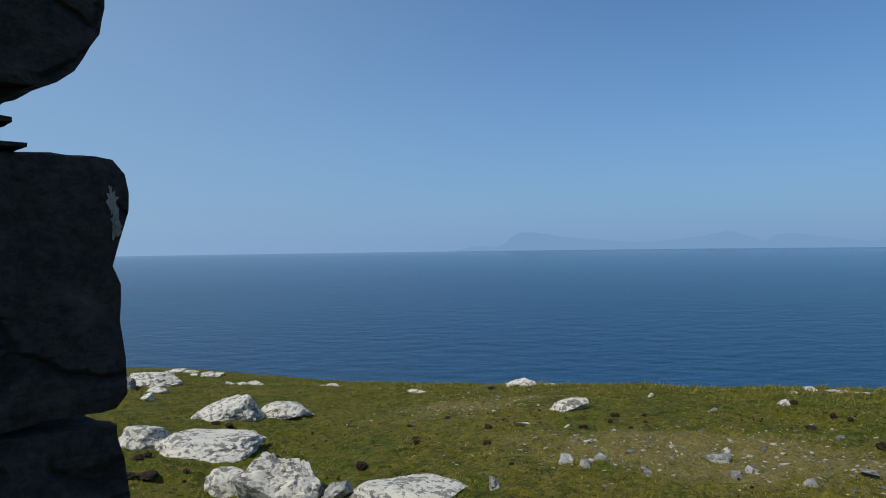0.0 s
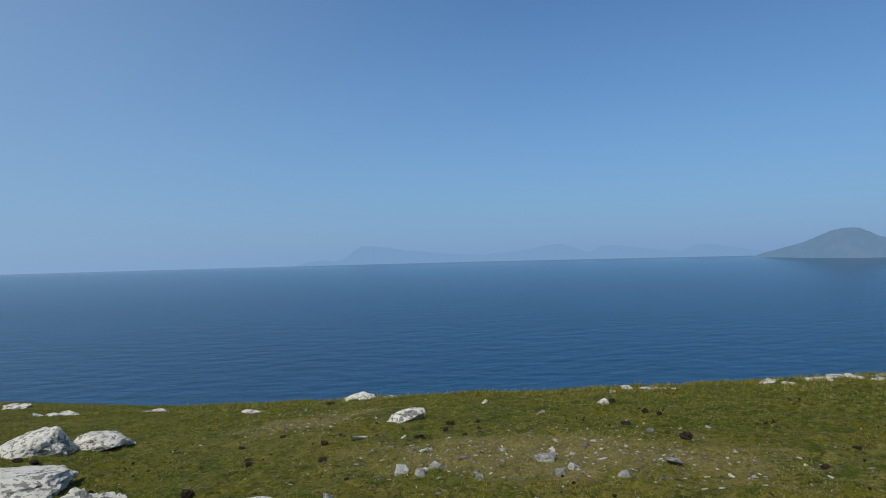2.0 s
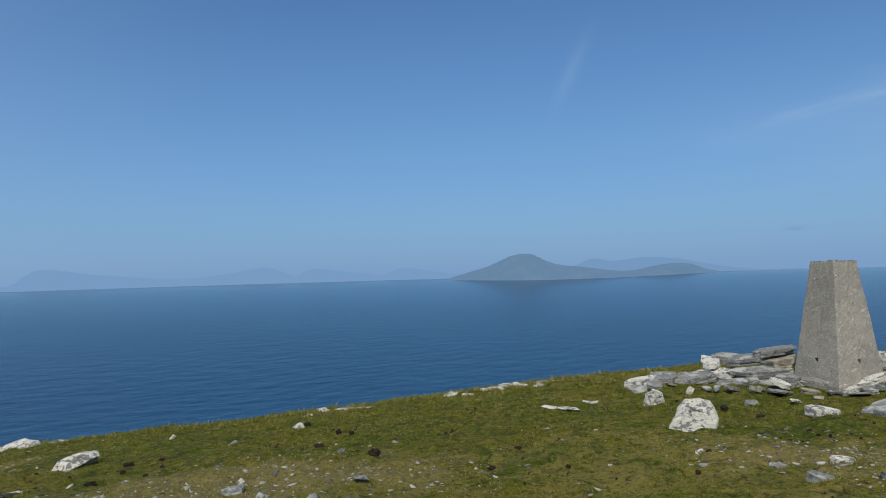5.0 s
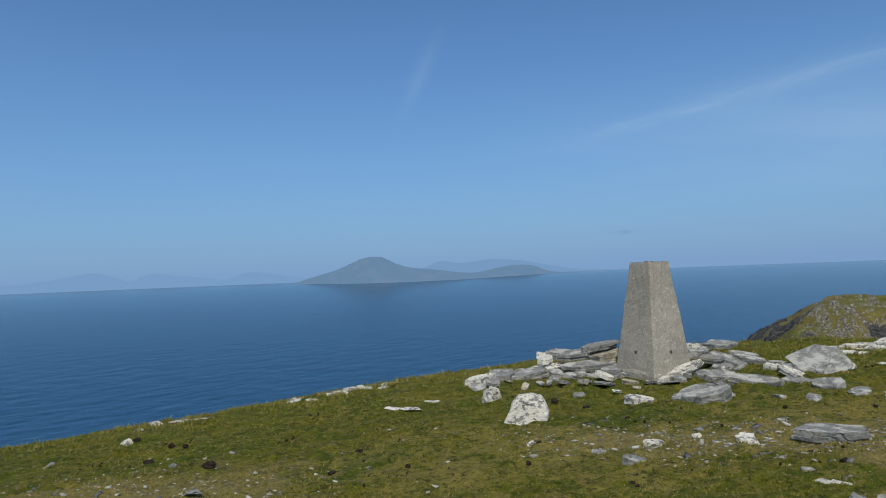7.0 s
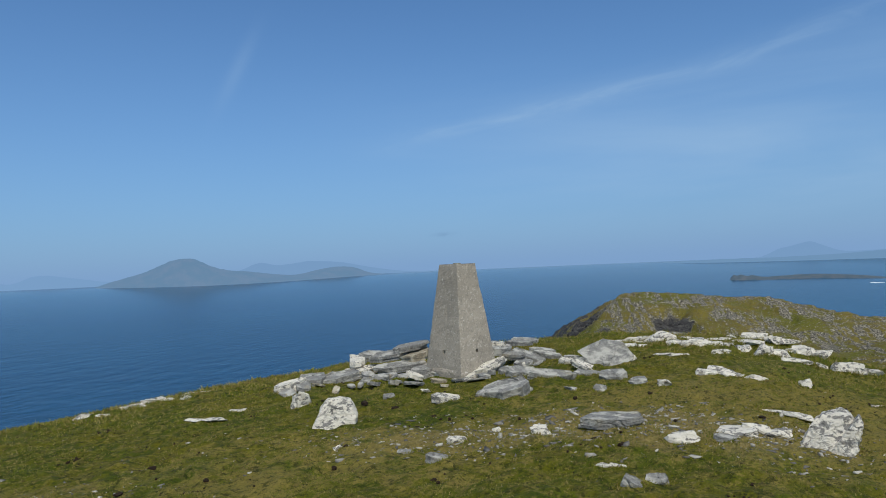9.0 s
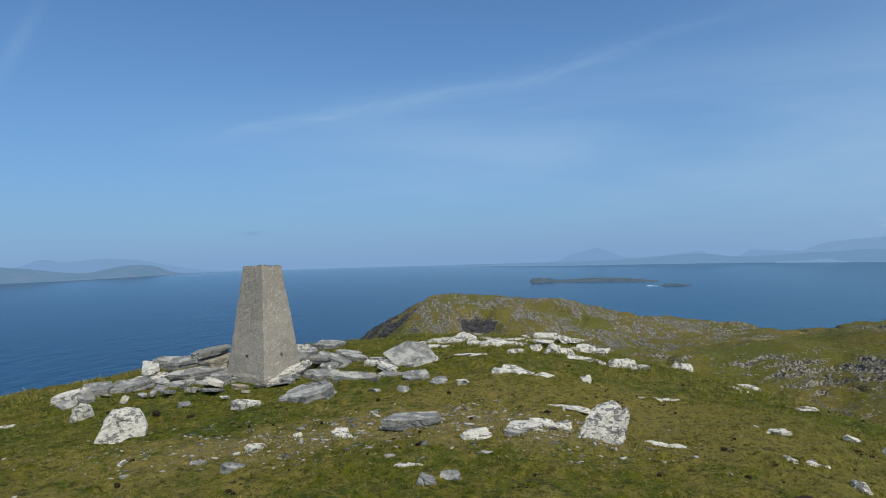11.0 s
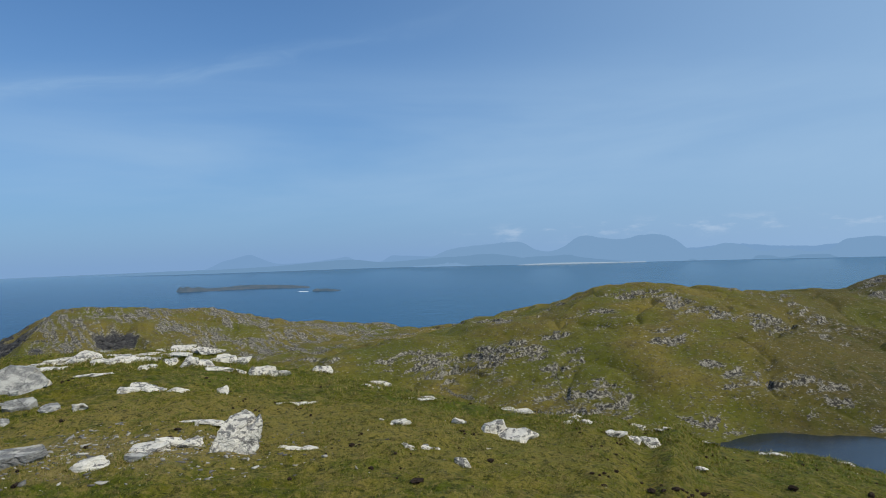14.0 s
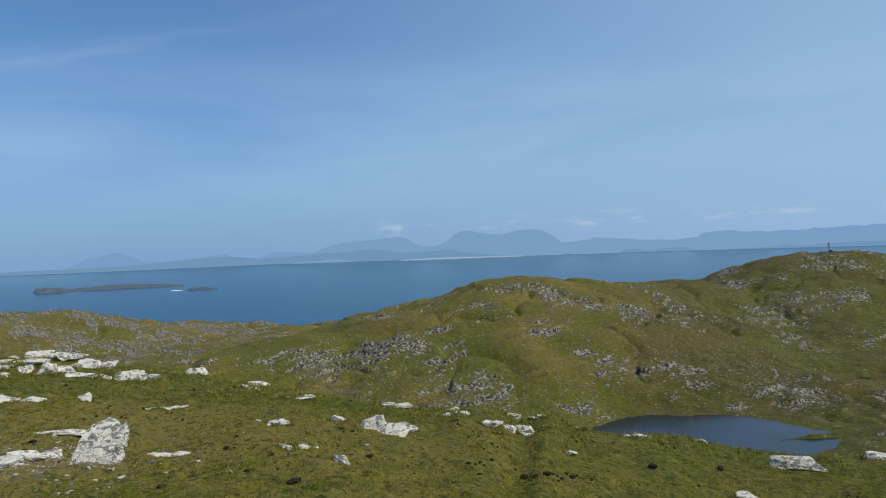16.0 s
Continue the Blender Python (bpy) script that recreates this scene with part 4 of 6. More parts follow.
def slab_bm(w, d, h, seed):
    """A split plate of schist: a broken straight-sided outline, sides in a few thin beds, a flat top that steps once along the cleavage. Its base is at z = 0."""
    rng = random.Random(seed)
    at = Vector((rng.uniform(0, 50), rng.uniform(0, 50), rng.uniform(0, 50)))
    right, left = rng.uniform(-0.25, 0.35), rng.uniform(-0.25, 0.35)
    poly = [(-0.5, -0.12 - 0.2 * rng.random()), (-0.30 + 0.2 * rng.random(), -0.5), (0.18 + 0.2 * rng.random(), -0.5 + 0.12 * rng.random()), (0.5, -0.05 + 0.3 * right),
            (0.36 + 0.1 * rng.random(), 0.42), (-0.05 + 0.2 * rng.random(), 0.5), (-0.42 + 0.1 * rng.random(), 0.36 + 0.3 * left)]
    poly = [Vector(q) for q in poly]
    n_side = 4
    line = [poly[i].lerp(poly[(i + 1) % 7], t / n_side) for i in range(7) for t in range(n_side)]
    line = [q * (1 + 0.05 * noise.noise(Vector((q.x * 6, q.y * 6, 0)) + at) + rng.uniform(-0.018, 0.018)) for q in line]
    n = len(line)
    bm = bmesh.new()
    beds, rings = rng.randint(2, 4), []
    slope = rng.uniform(-0.25, 0.25)
    for k in range(beds):
        inset = 1 - rng.uniform(0.0, 0.07) - (0.03 if k == 0 else 0)
        shift = Vector((rng.uniform(-0.03, 0.03), rng.uniform(-0.04, 0.02)))
        for top in (0, 1):
            z = (k + top * 0.94) / beds
            rings.append([bm.verts.new(((q.x * inset + shift.x), (q.y * inset + shift.y), z * (1 + slope * q.x) + rng.uniform(-0.02, 0.02))) for q in line])
    edge = rings[-1]
    for size, drop in ((0.96, 0.03), (0.62, 0.0), (0.30, 0.0)):
        row = []
        for v in edge:
            q = Vector((v.co.x * size, v.co.y * size, 0))
            split = 0.16 if q.x * math.cos(seed) + q.y * math.sin(seed) > 0.12 else 0.0
            row.append(bm.verts.new((q.x, q.y, 0.98 * (1 + slope * q.x) + drop - split + 0.05 * noise.noise(q * 5 + at))))
        rings.append(row)
    for a, b in zip(rings, rings[1:]):
        for i in range(n):
            bm.faces.new((a[i], a[(i + 1) % n], b[(i + 1) % n], b[i]))
    bm.faces.new(rings[-1])
    bm.faces.new(rings[0][::-1])
    return fit_box(bm, w, d, h)


def hull_bm(outline, w, d, h, seed, back=0.72, lean=0.25, rough=0.035):
    """A broken block from the outline of its face (across, up), drawn in towards its back and leaning that way. Its base is at z = 0."""
    rng = random.Random(seed)
    at = Vector((rng.uniform(0, 50), rng.uniform(0, 50), rng.uniform(0, 50)))
    bm = bmesh.new()
    for u, v in outline:
        bm.verts.new((u, -0.5 + lean * v + rng.uniform(-0.04, 0.04), v))
        bm.verts.new((u * back + rng.uniform(-0.05, 0.05), 0.5 - 0.1 * v, v * (back + 0.1)))
        bm.verts.new((u * 1.03 + rng.uniform(-0.03, 0.03), rng.uniform(-0.2, 0.1) + lean * v * 0.6, v * 0.98))
    made = bmesh.ops.convex_hull(bm, input=bm.verts)
    spare = [e for e in made["geom_interior"] if isinstance(e, bmesh.types.BMVert)]
    bmesh.ops.delete(bm, geom=spare, context="VERTS")
    for _ in range(4):
        bmesh.ops.subdivide_edges(bm, edges=[e for e in bm.edges if e.calc_length() > 0.07], cuts=1, use_grid_fill=True)
        bmesh.ops.triangulate(bm, faces=[f for f in bm.faces if len(f.verts) > 3])
    for _ in range(2):
        bmesh.ops.smooth_vert(bm, verts=bm.verts, factor=0.5, use_axis_x=True, use_axis_y=True, use_axis_z=True)
    for v in bm.verts:
        p = v.co
        push = noise.noise(p * 2.2 + at) + 0.8 * round(2 * noise.noise(p * 3.4 + at)) / 2 + 0.5 * noise.noise(p * 8 + at) + 0.35 * noise.noise(p * 19 + at)
        v.co = p + Vector((p.x, p.y, p.z - 0.4)).normalized() * rough * push
    return fit_box(bm, w, d, h)


def crag_bm(w, d, h, seed, points=18, fine=0.16, rough=0.03, lean=0.0):
    """An angular broken rock: the hull of a few corners, with worn arrises and a chipped skin. Its base is at z = 0."""
    rng = random.Random(seed)
    at = Vector((rng.uniform(0, 50), rng.uniform(0, 50), rng.uniform(0, 50)))
    bm = bmesh.new()
    for k in range(points):
        a, z = 6.2832 * (k + rng.uniform(-0.35, 0.35)) / points * 5, rng.choice((-0.5, -0.1, 0.25, 0.5, 0.5)) + rng.uniform(-0.12, 0.12)
        reach = rng.uniform(0.62, 1.05) * (1.0 if z < 0 else 0.95 - 0.55 * max(z, 0))
        bm.verts.new((reach * math.cos(a) + lean * z, reach * math.sin(a), z + 0.25 * reach * math.cos(a + seed)))
    made = bmesh.ops.convex_hull(bm, input=bm.verts)
    bmesh.ops.delete(bm, geom=[e for e in made["geom_interior"] if isinstance(e, bmesh.types.BMVert)], context="VERTS")
    for _ in range(4):
        long_edges = [e for e in bm.edges if e.calc_length() > fine]
        if long_edges:
            bmesh.ops.subdivide_edges(bm, edges=long_edges, cuts=1, use_grid_fill=False)
            bmesh.ops.triangulate(bm, faces=[f for f in bm.faces if len(f.verts) > 3])
    if fine < 0.15:
        bmesh.ops.smooth_vert(bm, verts=bm.verts, factor=0.3, use_axis_x=True, use_axis_y=True, use_axis_z=True)
    for v in bm.verts:
        p = v.co
        push = 0.9 * noise.noise(p * 2.2 + at) + 1.2 * round(2 * noise.noise(Vector((p.x * 2.5, p.y * 2.5, p.z * 6)) + at)) / 2 + 0.6 * noise.noise(p * 8 + at) + 0.4 * noise.noise(p * 18 + at)
        v.co = p + Vector((p.x, p.y, p.z * 0.7)).normalized() * rough * push
    return fit_box(bm, w, d, h)


def ledge_bm(w, d, h, seed):
    """Bedrock that breaks through the turf in worn plates, all dipping one way."""
    rng = random.Random(seed)
    lumps = []
    count = max(2, min(6, int(w / 0.15)))
    dip, turn = rng.uniform(-0.10, 0.16), rng.uniform(-0.25, 0.25)
    for k in range(count):
        u = (k + 0.5) / count - 0.5 + rng.uniform(-0.08, 0.08)
        lump = crag_bm(w / count * rng.uniform(1.3, 2.2), d * rng.uniform(0.5, 0.95), h * rng.uniform(0.5, 1.0) * (1.05 - 0.6 * abs(u)), rng.randrange(9999), 15, 0.2, 0.045)
        bmesh.ops.rotate(lump, verts=lump.verts, matrix=Matrix.Rotation(turn + rng.uniform(-0.25, 0.25), 3, "Z") @ Matrix.Rotation(dip, 3, "Y"))
        bmesh.ops.translate(lump, verts=lump.verts, vec=(u * w * 0.8, rng.uniform(-0.25, 0.25) * d, 0))
        lumps.append(lump)
    return lumps


def split_boulder(x, y, w, d, h, turn, seed):
    """A leaning boulder cracked from top to bottom into two pieces."""
    ob = new("boulder", None)
    main = hull_bm(((-0.62, 0), (-0.34, 0.55), (-0.14, 0.90), (0.2, 1.0), (0.40, 0.92), (0.50, 0.72), (0.12, 0.0)), w * 0.78, d * 0.75, h * 1.06, seed, 0.9, 0.45, 0.06)
    bmesh.ops.translate(main, verts=main.verts, vec=(-w * 0.05, 0, 0))
    part("lump", main, M_WHITE, ob)
    side = hull_bm(((0.42, 0.96), (0.5, 0.84), (0.36, 0.2), (0.12, 0.0), (-0.12, 0.0), (0.0, 0.3), (0.25, 0.72)), w * 0.42, d * 0.55, h * 0.98, seed + 1, 0.9, 0.35, 0.06)
    bmesh.ops.translate(side, verts=side.verts, vec=(w * 0.20, -d * 0.14, 0))
    part("lump", side, M_WHITE, ob)
    ob.matrix_world = pose(x, y, ground_z(x, y) - 0.18 * h, 0, 0, turn)
    tagged(ob, "tall pale boulder split by a crack, on the turf", "boulder", "rocks on the hilltop")


def hump_boulder(x, y, w, d, h, turn, seed):
    """A pale boulder with a sloping shoulder and a rounded top."""
    bm = hull_bm(((-0.5, 0), (-0.24, 0.72), (-0.1, 0.96), (0.12, 1.0), (0.36, 0.86), (0.5, 0.45), (0.46, 0.0)), w, d, h * 1.2, seed, 0.75, 0.22, 0.03)
    ob = part("boulder", bm, M_WHITE)
    ob.matrix_world = pose(x, y, ground_z(x, y) - 0.16 * h, 0, 0, turn)
    tagged(ob, "pale lichen-covered boulder with a rounded top", "boulder", "rocks on the hilltop")


def leaning_slab(x, y, w, d, h, turn, seed):
    """A broad five-sided plate of schist that leans back on the rubble, its split face to the open side."""
    rng = random.Random(seed)
    at = Vector((rng.uniform(0, 50), rng.uniform(0, 50), rng.uniform(0, 50)))
    corners = [Vector(q) for q in ((-0.5, 0.58), (-0.05, 0.98), (0.30, 0.86), (0.5, 0.35), (0.22, 0.02), (-0.22, 0.10))]
    line = [corners[i].lerp(corners[(i + 1) % 6], t / 5) for i in range(6) for t in range(5)]
    line = [q + Vector((rng.uniform(-0.012, 0.012), rng.uniform(-0.012, 0.012))) for q in line]
    mid = Vector((0, 0.5))
    bm = bmesh.new()
    rings = []
    for out, back in ((0.35, 0.0), (0.75, 0.01), (0.985, 0.0), (1.0, 0.025), (0.97, 0.10), (1.0, 0.14), (0.94, 0.22)):
        rings.append([bm.verts.new(((mid + (q - mid) * out).x * w, back * w + 0.85 * h * (mid + (q - mid) * out).y + 0.012 * noise.noise(Vector((q.x * 4, q.y * 4, out * 3)) + at), (mid + (q - mid) * out).y * h)) for q in line])
    for a, b in zip(rings, rings[1:]):
        for k in range(len(line)):
            bm.faces.new((a[k], a[(k + 1) % len(line)], b[(k + 1) % len(line)], b[k]))
    bm.faces.new(rings[0][::-1])
    bm.faces.new(rings[-1])
    bmesh.ops.recalc_face_normals(bm, faces=bm.faces)
    ob = part("stone_slab", bm, M_SLATE)
    ob.matrix_world = pose(x, y, ground_z(x, y) - 0.03, 0, 0, turn)
    tagged(ob, "broad grey schist slab leaning on the rubble", "stone slab", "rocks on the hilltop")


def block_bm(w, d, h, seed, radius=0.04, wear=0.012):
    """A squared, weathered building stone, centred, with rounded arrises."""
    rng = random.Random(seed)
    at = Vector((rng.uniform(0, 90), rng.uniform(0, 90), rng.uniform(0, 90)))
    bm = bmesh.new()
    bmesh.ops.create_cube(bm, size=2)
    bmesh.ops.subdivide_edges(bm, edges=bm.edges, cuts=13, use_grid_fill=True)
    half = Vector((w / 2, d / 2, h / 2))
    r = min(radius, 0.45 * min(half))
    for v in bm.verts:
        p = Vector([v.co[i] * half[i] for i in range(3)])
        q = Vector([max(-half[i] + r, min(half[i] - r, p[i])) for i in range(3)])
        if (p - q).length > 1e-6:
            p = q + (p - q).normalized() * r
        out = (p - q).normalized() if (p - q).length > 1e-6 else p.normalized()
        v.co = p + out * wear * (noise.noise(p * 7 + at) + 0.7 * noise.noise(p * 17 + at) + 0.4 * noise.noise(p * 40 + at) + 1.4 * noise.noise(p * 3 + at))
    return bm


KINDS = {"boulder": (M_WHITE, "pale lichen-covered boulder sunk in the turf", "boulder"),
         "block": (M_WHITE, "upright white-lichened block of rock on the turf", "boulder"),
         "ledge": (M_LEDGE, "low white-lichened ledge of bedrock in the grass", "rock ledge"),
         "slab": (M_SLATE, "loose grey schist slab lying on the turf", "stone slab"),
         "pale_slab": (M_WHITE, "pale flat schist slab lying on the rubble", "stone slab"),
         "ochre_slab": (M_CREAM, "ochre-brown schist slab stacked beside the pillar", "stone slab"),
         "stone": (M_WHITE, "small pale stone half buried in the turf", "stone"),
         "grey_stone": (M_SLATE, "small grey stone half buried in the turf", "stone")}
NAMES = {"boulder": "boulder", "block": "boulder", "ledge": "rock_ledge", "slab": "stone_slab", "pale_slab": "stone_slab", "ochre_slab": "stone_slab",
         "stone": "stone", "grey_stone": "stone"}


PLACED = []          # stones that stand in the turf: place, width, depth, turn


def rock(kind, x, y, w, d, h, turn, seed, lift=0.0, tilt=0.0, lean=0.0, z=None, skew=0.0):
    """One stone with its width across the view, depth and height above the turf; part of it is sunk in the ground."""
    mat, label, category = KINDS[kind]
    sink = 0.0 if lift else max(0.03, h * (0.25 if "slab" in kind else 0.75))
    if "slab" in kind:
        bm = slab_bm(w, d, h + sink, seed)
    elif kind == "ledge":
        ob = new("rock_ledge", None)
        for lump in ledge_bm(w, d, h + sink, seed):
            part("lump", lump, mat, ob)
    else:
        big = w > 0.3
        bm = crag_bm(w, d, h + sink, seed, (26 if kind == "boulder" else 16) if big else 12, 0.12 if big else 0.25, 0.055 if big else 0.07, 0.4 * skew)
    if kind != "ledge":
        ob = part(NAMES[kind], bm, mat)
    base = ground_z(x, y) if z is None else z
    if z is None and not lift and w > 0.1:
        PLACED.append((x, y, w, d, turn))
    ob.matrix_world = pose(x, y, base - sink + lift, 0, 0, turn) @ pose(0, 0, 0, tilt, lean, 0)
    return tagged(ob, label, category, "rocks on the hilltop")

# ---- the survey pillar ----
def build_pillar():
    x, y = PILLAR
    base = bpy.data.objects.new("survey_pillar", None)
    scene.collection.objects.link(base)
    base.matrix_world = pose(x, y, PILLAR_Z, 0, 0, PILLAR_TURN)
    tagged(base, "tapered square pillar of pebbled concrete among rubble", "survey pillar")
    wb, wt, h = PILLAR_BASE / 2, PILLAR_TOP / 2, PILLAR_H
    bm = bmesh.new()
    rng = random.Random(5)
    levels = np.linspace(-0.12, 1, 28)
    hole_lo, hole_hi, hole = 0.105 / h, 0.15 / h, 0.02
    levels = sorted(set(np.round(np.concatenate([levels, [hole_lo, hole_hi]]), 4)))
    grid = [-1 + 2 * i / 12 for i in range(13)]
    for side in range(4):
        turn = Matrix.Rotation(side * math.pi / 2, 3, "Z")
        rows = []
        for t in levels:
            half = wb + (wt - wb) * t
            row = []
            for g in grid:
                g2 = g
                if abs(g) < 0.2:
                    g2 = math.copysign(hole / half, g) if g else 0
                wear = 0.006 * noise.noise(Vector((g * 4 + side * 9, t * 14, 3.1))) + 0.004 * noise.noise(Vector((g * 13, t * 40 + side * 5, 7.7)))
                edge = 0.005 * (abs(g) > 0.99) * (0.6 + noise.noise(Vector((side + 0.5 * math.copysign(1, g), t * 9, 1))))
                k = 1 if abs(g) > 0.99 else 0
                row.append(bm.verts.new(turn @ Vector((g2 * half - math.copysign(edge, g) * k, -half + (wear if not k else edge), t * h))))
            rows.append(row)
        for a in range(len(levels) - 1):
            for b in range(12):
                if abs((levels[a] + levels[a + 1]) / 2 - (hole_lo + hole_hi) / 2) < (hole_hi - hole_lo) / 2 and b in (5, 6):
                    continue
                bm.faces.new((rows[a][b], rows[a][b + 1], rows[a + 1][b + 1], rows[a + 1][b]))
        ia, ib = levels.index(round(hole_lo, 4)), levels.index(round(hole_hi, 4))
        ring = [v for v in (rows[ia][5], rows[ia][6], rows[ia][7], rows[ib][7], rows[ib][6], rows[ib][5])]
        inner = [bm.verts.new(v.co + turn @ Vector((0, 0.16, 0))) for v in ring]
        for q in range(6):
            bm.faces.new((ring[q], inner[q], inner[(q + 1) % 6], ring[(q + 1) % 6]))
        bm.faces.new(inner[::-1])
    bmesh.ops.remove_doubles(bm, verts=bm.verts, dist=0.004)
    top = [v for v in bm.verts if v.co.z > h - 0.002]
    cap = bmesh.ops.convex_hull(bm, input=top)
    bmesh.ops.recalc_face_normals(bm, faces=bm.faces)
    part("shaft", bm, M_CONCRETE, base)
    bm = bmesh.new()
    bmesh.ops.create_cone(bm, cap_ends=True, segments=16, radius1=0.055, radius2=0.05, depth=0.012, matrix=pose(0, 0, h + 0.006))
    part("brass_plate", bm, M_METAL, base, "small weathered brass plate on the top")
    bm = block_bm(PILLAR_BASE + 0.05, PILLAR_BASE + 0.05, 0.50, 77, 0.03, 0.012)
    bmesh.ops.translate(bm, verts=bm.verts, vec=(0, 0, -0.33))
    part("footing", bm, M_CONCRETE, base, "rough concrete footing")


PILLAR, PILLAR_Z, PILLAR_TURN = (8.677, 3.928), EYE - 1.27, -19.5
PILLAR_BASE, PILLAR_TOP, PILLAR_H = 0.63, 0.335, 1.25
build_pillar()

# ---- the ruined tower wall beside the camera ----
def build_wall():
    wall = bpy.data.objects.new("wall_tower", None)
    scene.collection.objects.link(wall)
    wall.matrix_world = pose(*WALL_END, 0, 0, WALL_TURN)
    tagged(wall, "ruined tower wall of large squared stones, shade darkened into their colour", "stone wall", kind="structure")
    rng = random.Random(11)
    # courses: bottom and top over the first eye's level, where the course ends, the length of its last stone, the roundness of its arrises
    for lo, hi, end, first, radius in COURSES:
        u, k = end, 0
        while u < 2.6:
            length = first if k == 0 else rng.uniform(0.35, 0.75)
            thick = 0.55 + rng.uniform(-0.03, 0.03)
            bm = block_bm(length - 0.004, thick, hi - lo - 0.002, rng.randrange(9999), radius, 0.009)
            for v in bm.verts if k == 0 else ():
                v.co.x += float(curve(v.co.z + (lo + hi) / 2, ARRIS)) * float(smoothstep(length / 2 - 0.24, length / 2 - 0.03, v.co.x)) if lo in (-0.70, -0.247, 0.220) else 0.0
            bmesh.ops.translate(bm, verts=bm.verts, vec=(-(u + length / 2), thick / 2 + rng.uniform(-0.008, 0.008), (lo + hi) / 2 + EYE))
            part("stone", bm, M_TOWER_SHADED, wall)
            u += length
            k += 1
    for u, z, w, h in ((0.041, 0.074, 0.018, 0.045), (0.036, 0.040, 0.018, 0.052)):
        bm = rock_bm(w, 0.012, h, int(u * 999), 0.2, 6, 4, 0.7)
        bmesh.ops.translate(bm, verts=bm.verts, vec=(-u, -0.004, z - h / 2 + EYE))
        part("lichen", bm, M_LICHEN, wall, "crust of white lichen")


WALL_END, WALL_TURN = (-0.468, 1.085, 0.0), 50.0
COURSES = ((-1.80, -1.15, 0.02, 0.6, 0.05), (-1.15, -0.70, 0.0, 0.7, 0.05), (-0.70, -0.252, 0.0, 0.62, 0.015), (-0.247, 0.143, 0.0, 0.42, 0.02), (0.139, 0.151, 0.15, 0.5, 0.006),
           (0.151, 0.173, 0.30, 0.5, 0.010), (0.173, 0.184, 0.168, 0.4, 0.004), (0.184, 0.200, 0.183, 0.4, 0.006), (0.200, 0.222, 0.30, 0.4, 0.01), (0.220, 0.50, 0.0, 0.6, 0.012),
           (0.50, 0.9, 0.03, 0.5, 0.05), (0.9, 1.3, 0.1, 0.5, 0.05))
# How far the worn end of the wall stands back, by height over the first eye's level.
ARRIS = ((-0.70, 0.004), (-0.38, -0.002), (-0.31, -0.009), (-0.277, -0.014), (-0.258, -0.022), (-0.249, -0.036), (-0.238, -0.024), (-0.216, -0.011), (-0.173, -0.007), (-0.13, -0.008), (-0.069, -0.012),
         (-0.043, -0.017), (-0.010, -0.028), (0.0, -0.023), (0.022, -0.016), (0.035, -0.012), (0.112, -0.014), (0.13, -0.023), (0.143, -0.033), (0.220, -0.17), (0.236, -0.11), (0.250, -0.080),
         (0.266, -0.072), (0.286, -0.064), (0.319, -0.047), (0.369, -0.042), (0.5, -0.038))
build_wall()

# ---- rocks on the hilltop ----
rock("boulder", -2.78, 8.82, 0.982, 0.835, 0.299, 25, 101, skew=0.1)
rock("boulder", -2.08, 9.11, 0.792, 0.673, 0.183, 14, 102)
rock("boulder", -2.99, 7.04, 0.619, 0.526, 0.230, 31, 103)
rock("boulder", -2.25, 6.80, 1.080, 0.900, 0.170, 22, 104)
rock("block", -1.27, 5.38, 0.680, 0.544, 0.332, 16, 105, skew=-0.1)
rock("boulder", -1.72, 5.51, 0.342, 0.290, 0.158, 13, 106)
rock("grey_stone", -0.84, 5.25, 0.309, 0.278, 0.135, 17, 107)
rock("boulder", -0.31, 5.13, 0.942, 0.800, 0.148, -4, 108)
rock("boulder", -5.05, 12.25, 0.997, 0.848, 0.220, 18, 109)
rock("grey_stone", -5.23, 11.61, 0.308, 0.277, 0.239, 23, 110)
rock("stone", -4.60, 11.21, 0.390, 0.351, 0.084, 27, 111)
rock("stone", -4.33, 10.23, 0.242, 0.218, 0.093, 18, 112)
rock("ledge", -5.26, 15.03, 1.278, 0.703, 0.081, 25, 113)
rock("ledge", -6.28, 16.12, 1.235, 0.679, 0.029, 29, 114)
rock("ledge", -3.76, 13.14, 0.616, 0.339, 0.084, 11, 115)
rock("ledge", -2.35, 13.62, 0.992, 0.546, 0.031, 11, 116)
rock("stone", -0.43, 11.08, 0.340, 0.306, 0.059, -6, 117)
rock("boulder", 1.24, 11.25, 0.568, 0.483, 0.103, -8, 118)
rock("ledge", 1.84, 11.90, 0.458, 0.252, 0.029, -16, 119)
rock("boulder", 1.36, 7.81, 0.443, 0.377, 0.136, -3, 120, skew=0.5)
rock("stone", 0.79, 7.10, 0.210, 0.189, 0.054, -7, 121)
rock("ledge", 4.78, 8.24, 0.396, 0.218, 0.037, -23, 122)
rock("stone", 4.58, 8.80, 0.224, 0.202, 0.035, -23, 123)
rock("stone", 4.20, 8.51, 0.154, 0.138, 0.021, -20, 124)
rock("stone", 3.60, 7.54, 0.163, 0.146, 0.044, -31, 125)
rock("grey_stone", 2.08, 5.40, 0.209, 0.188, 0.058, -28, 126)
rock("stone", 2.25, 5.66, 0.080, 0.072, 0.049, -20, 127)
rock("grey_stone", 0.35, 5.05, 0.094, 0.084, 0.097, -9, 128)
rock("grey_stone", 0.95, 5.63, 0.142, 0.128, 0.072, -6, 129)
rock("grey_stone", 1.08, 5.49, 0.112, 0.100, 0.064, -13, 130)
rock("grey_stone", 1.26, 5.65, 0.162, 0.146, 0.047, -12, 131)
rock("stone", 2.57, 8.82, 0.090, 0.081, 0.054, -9, 132)
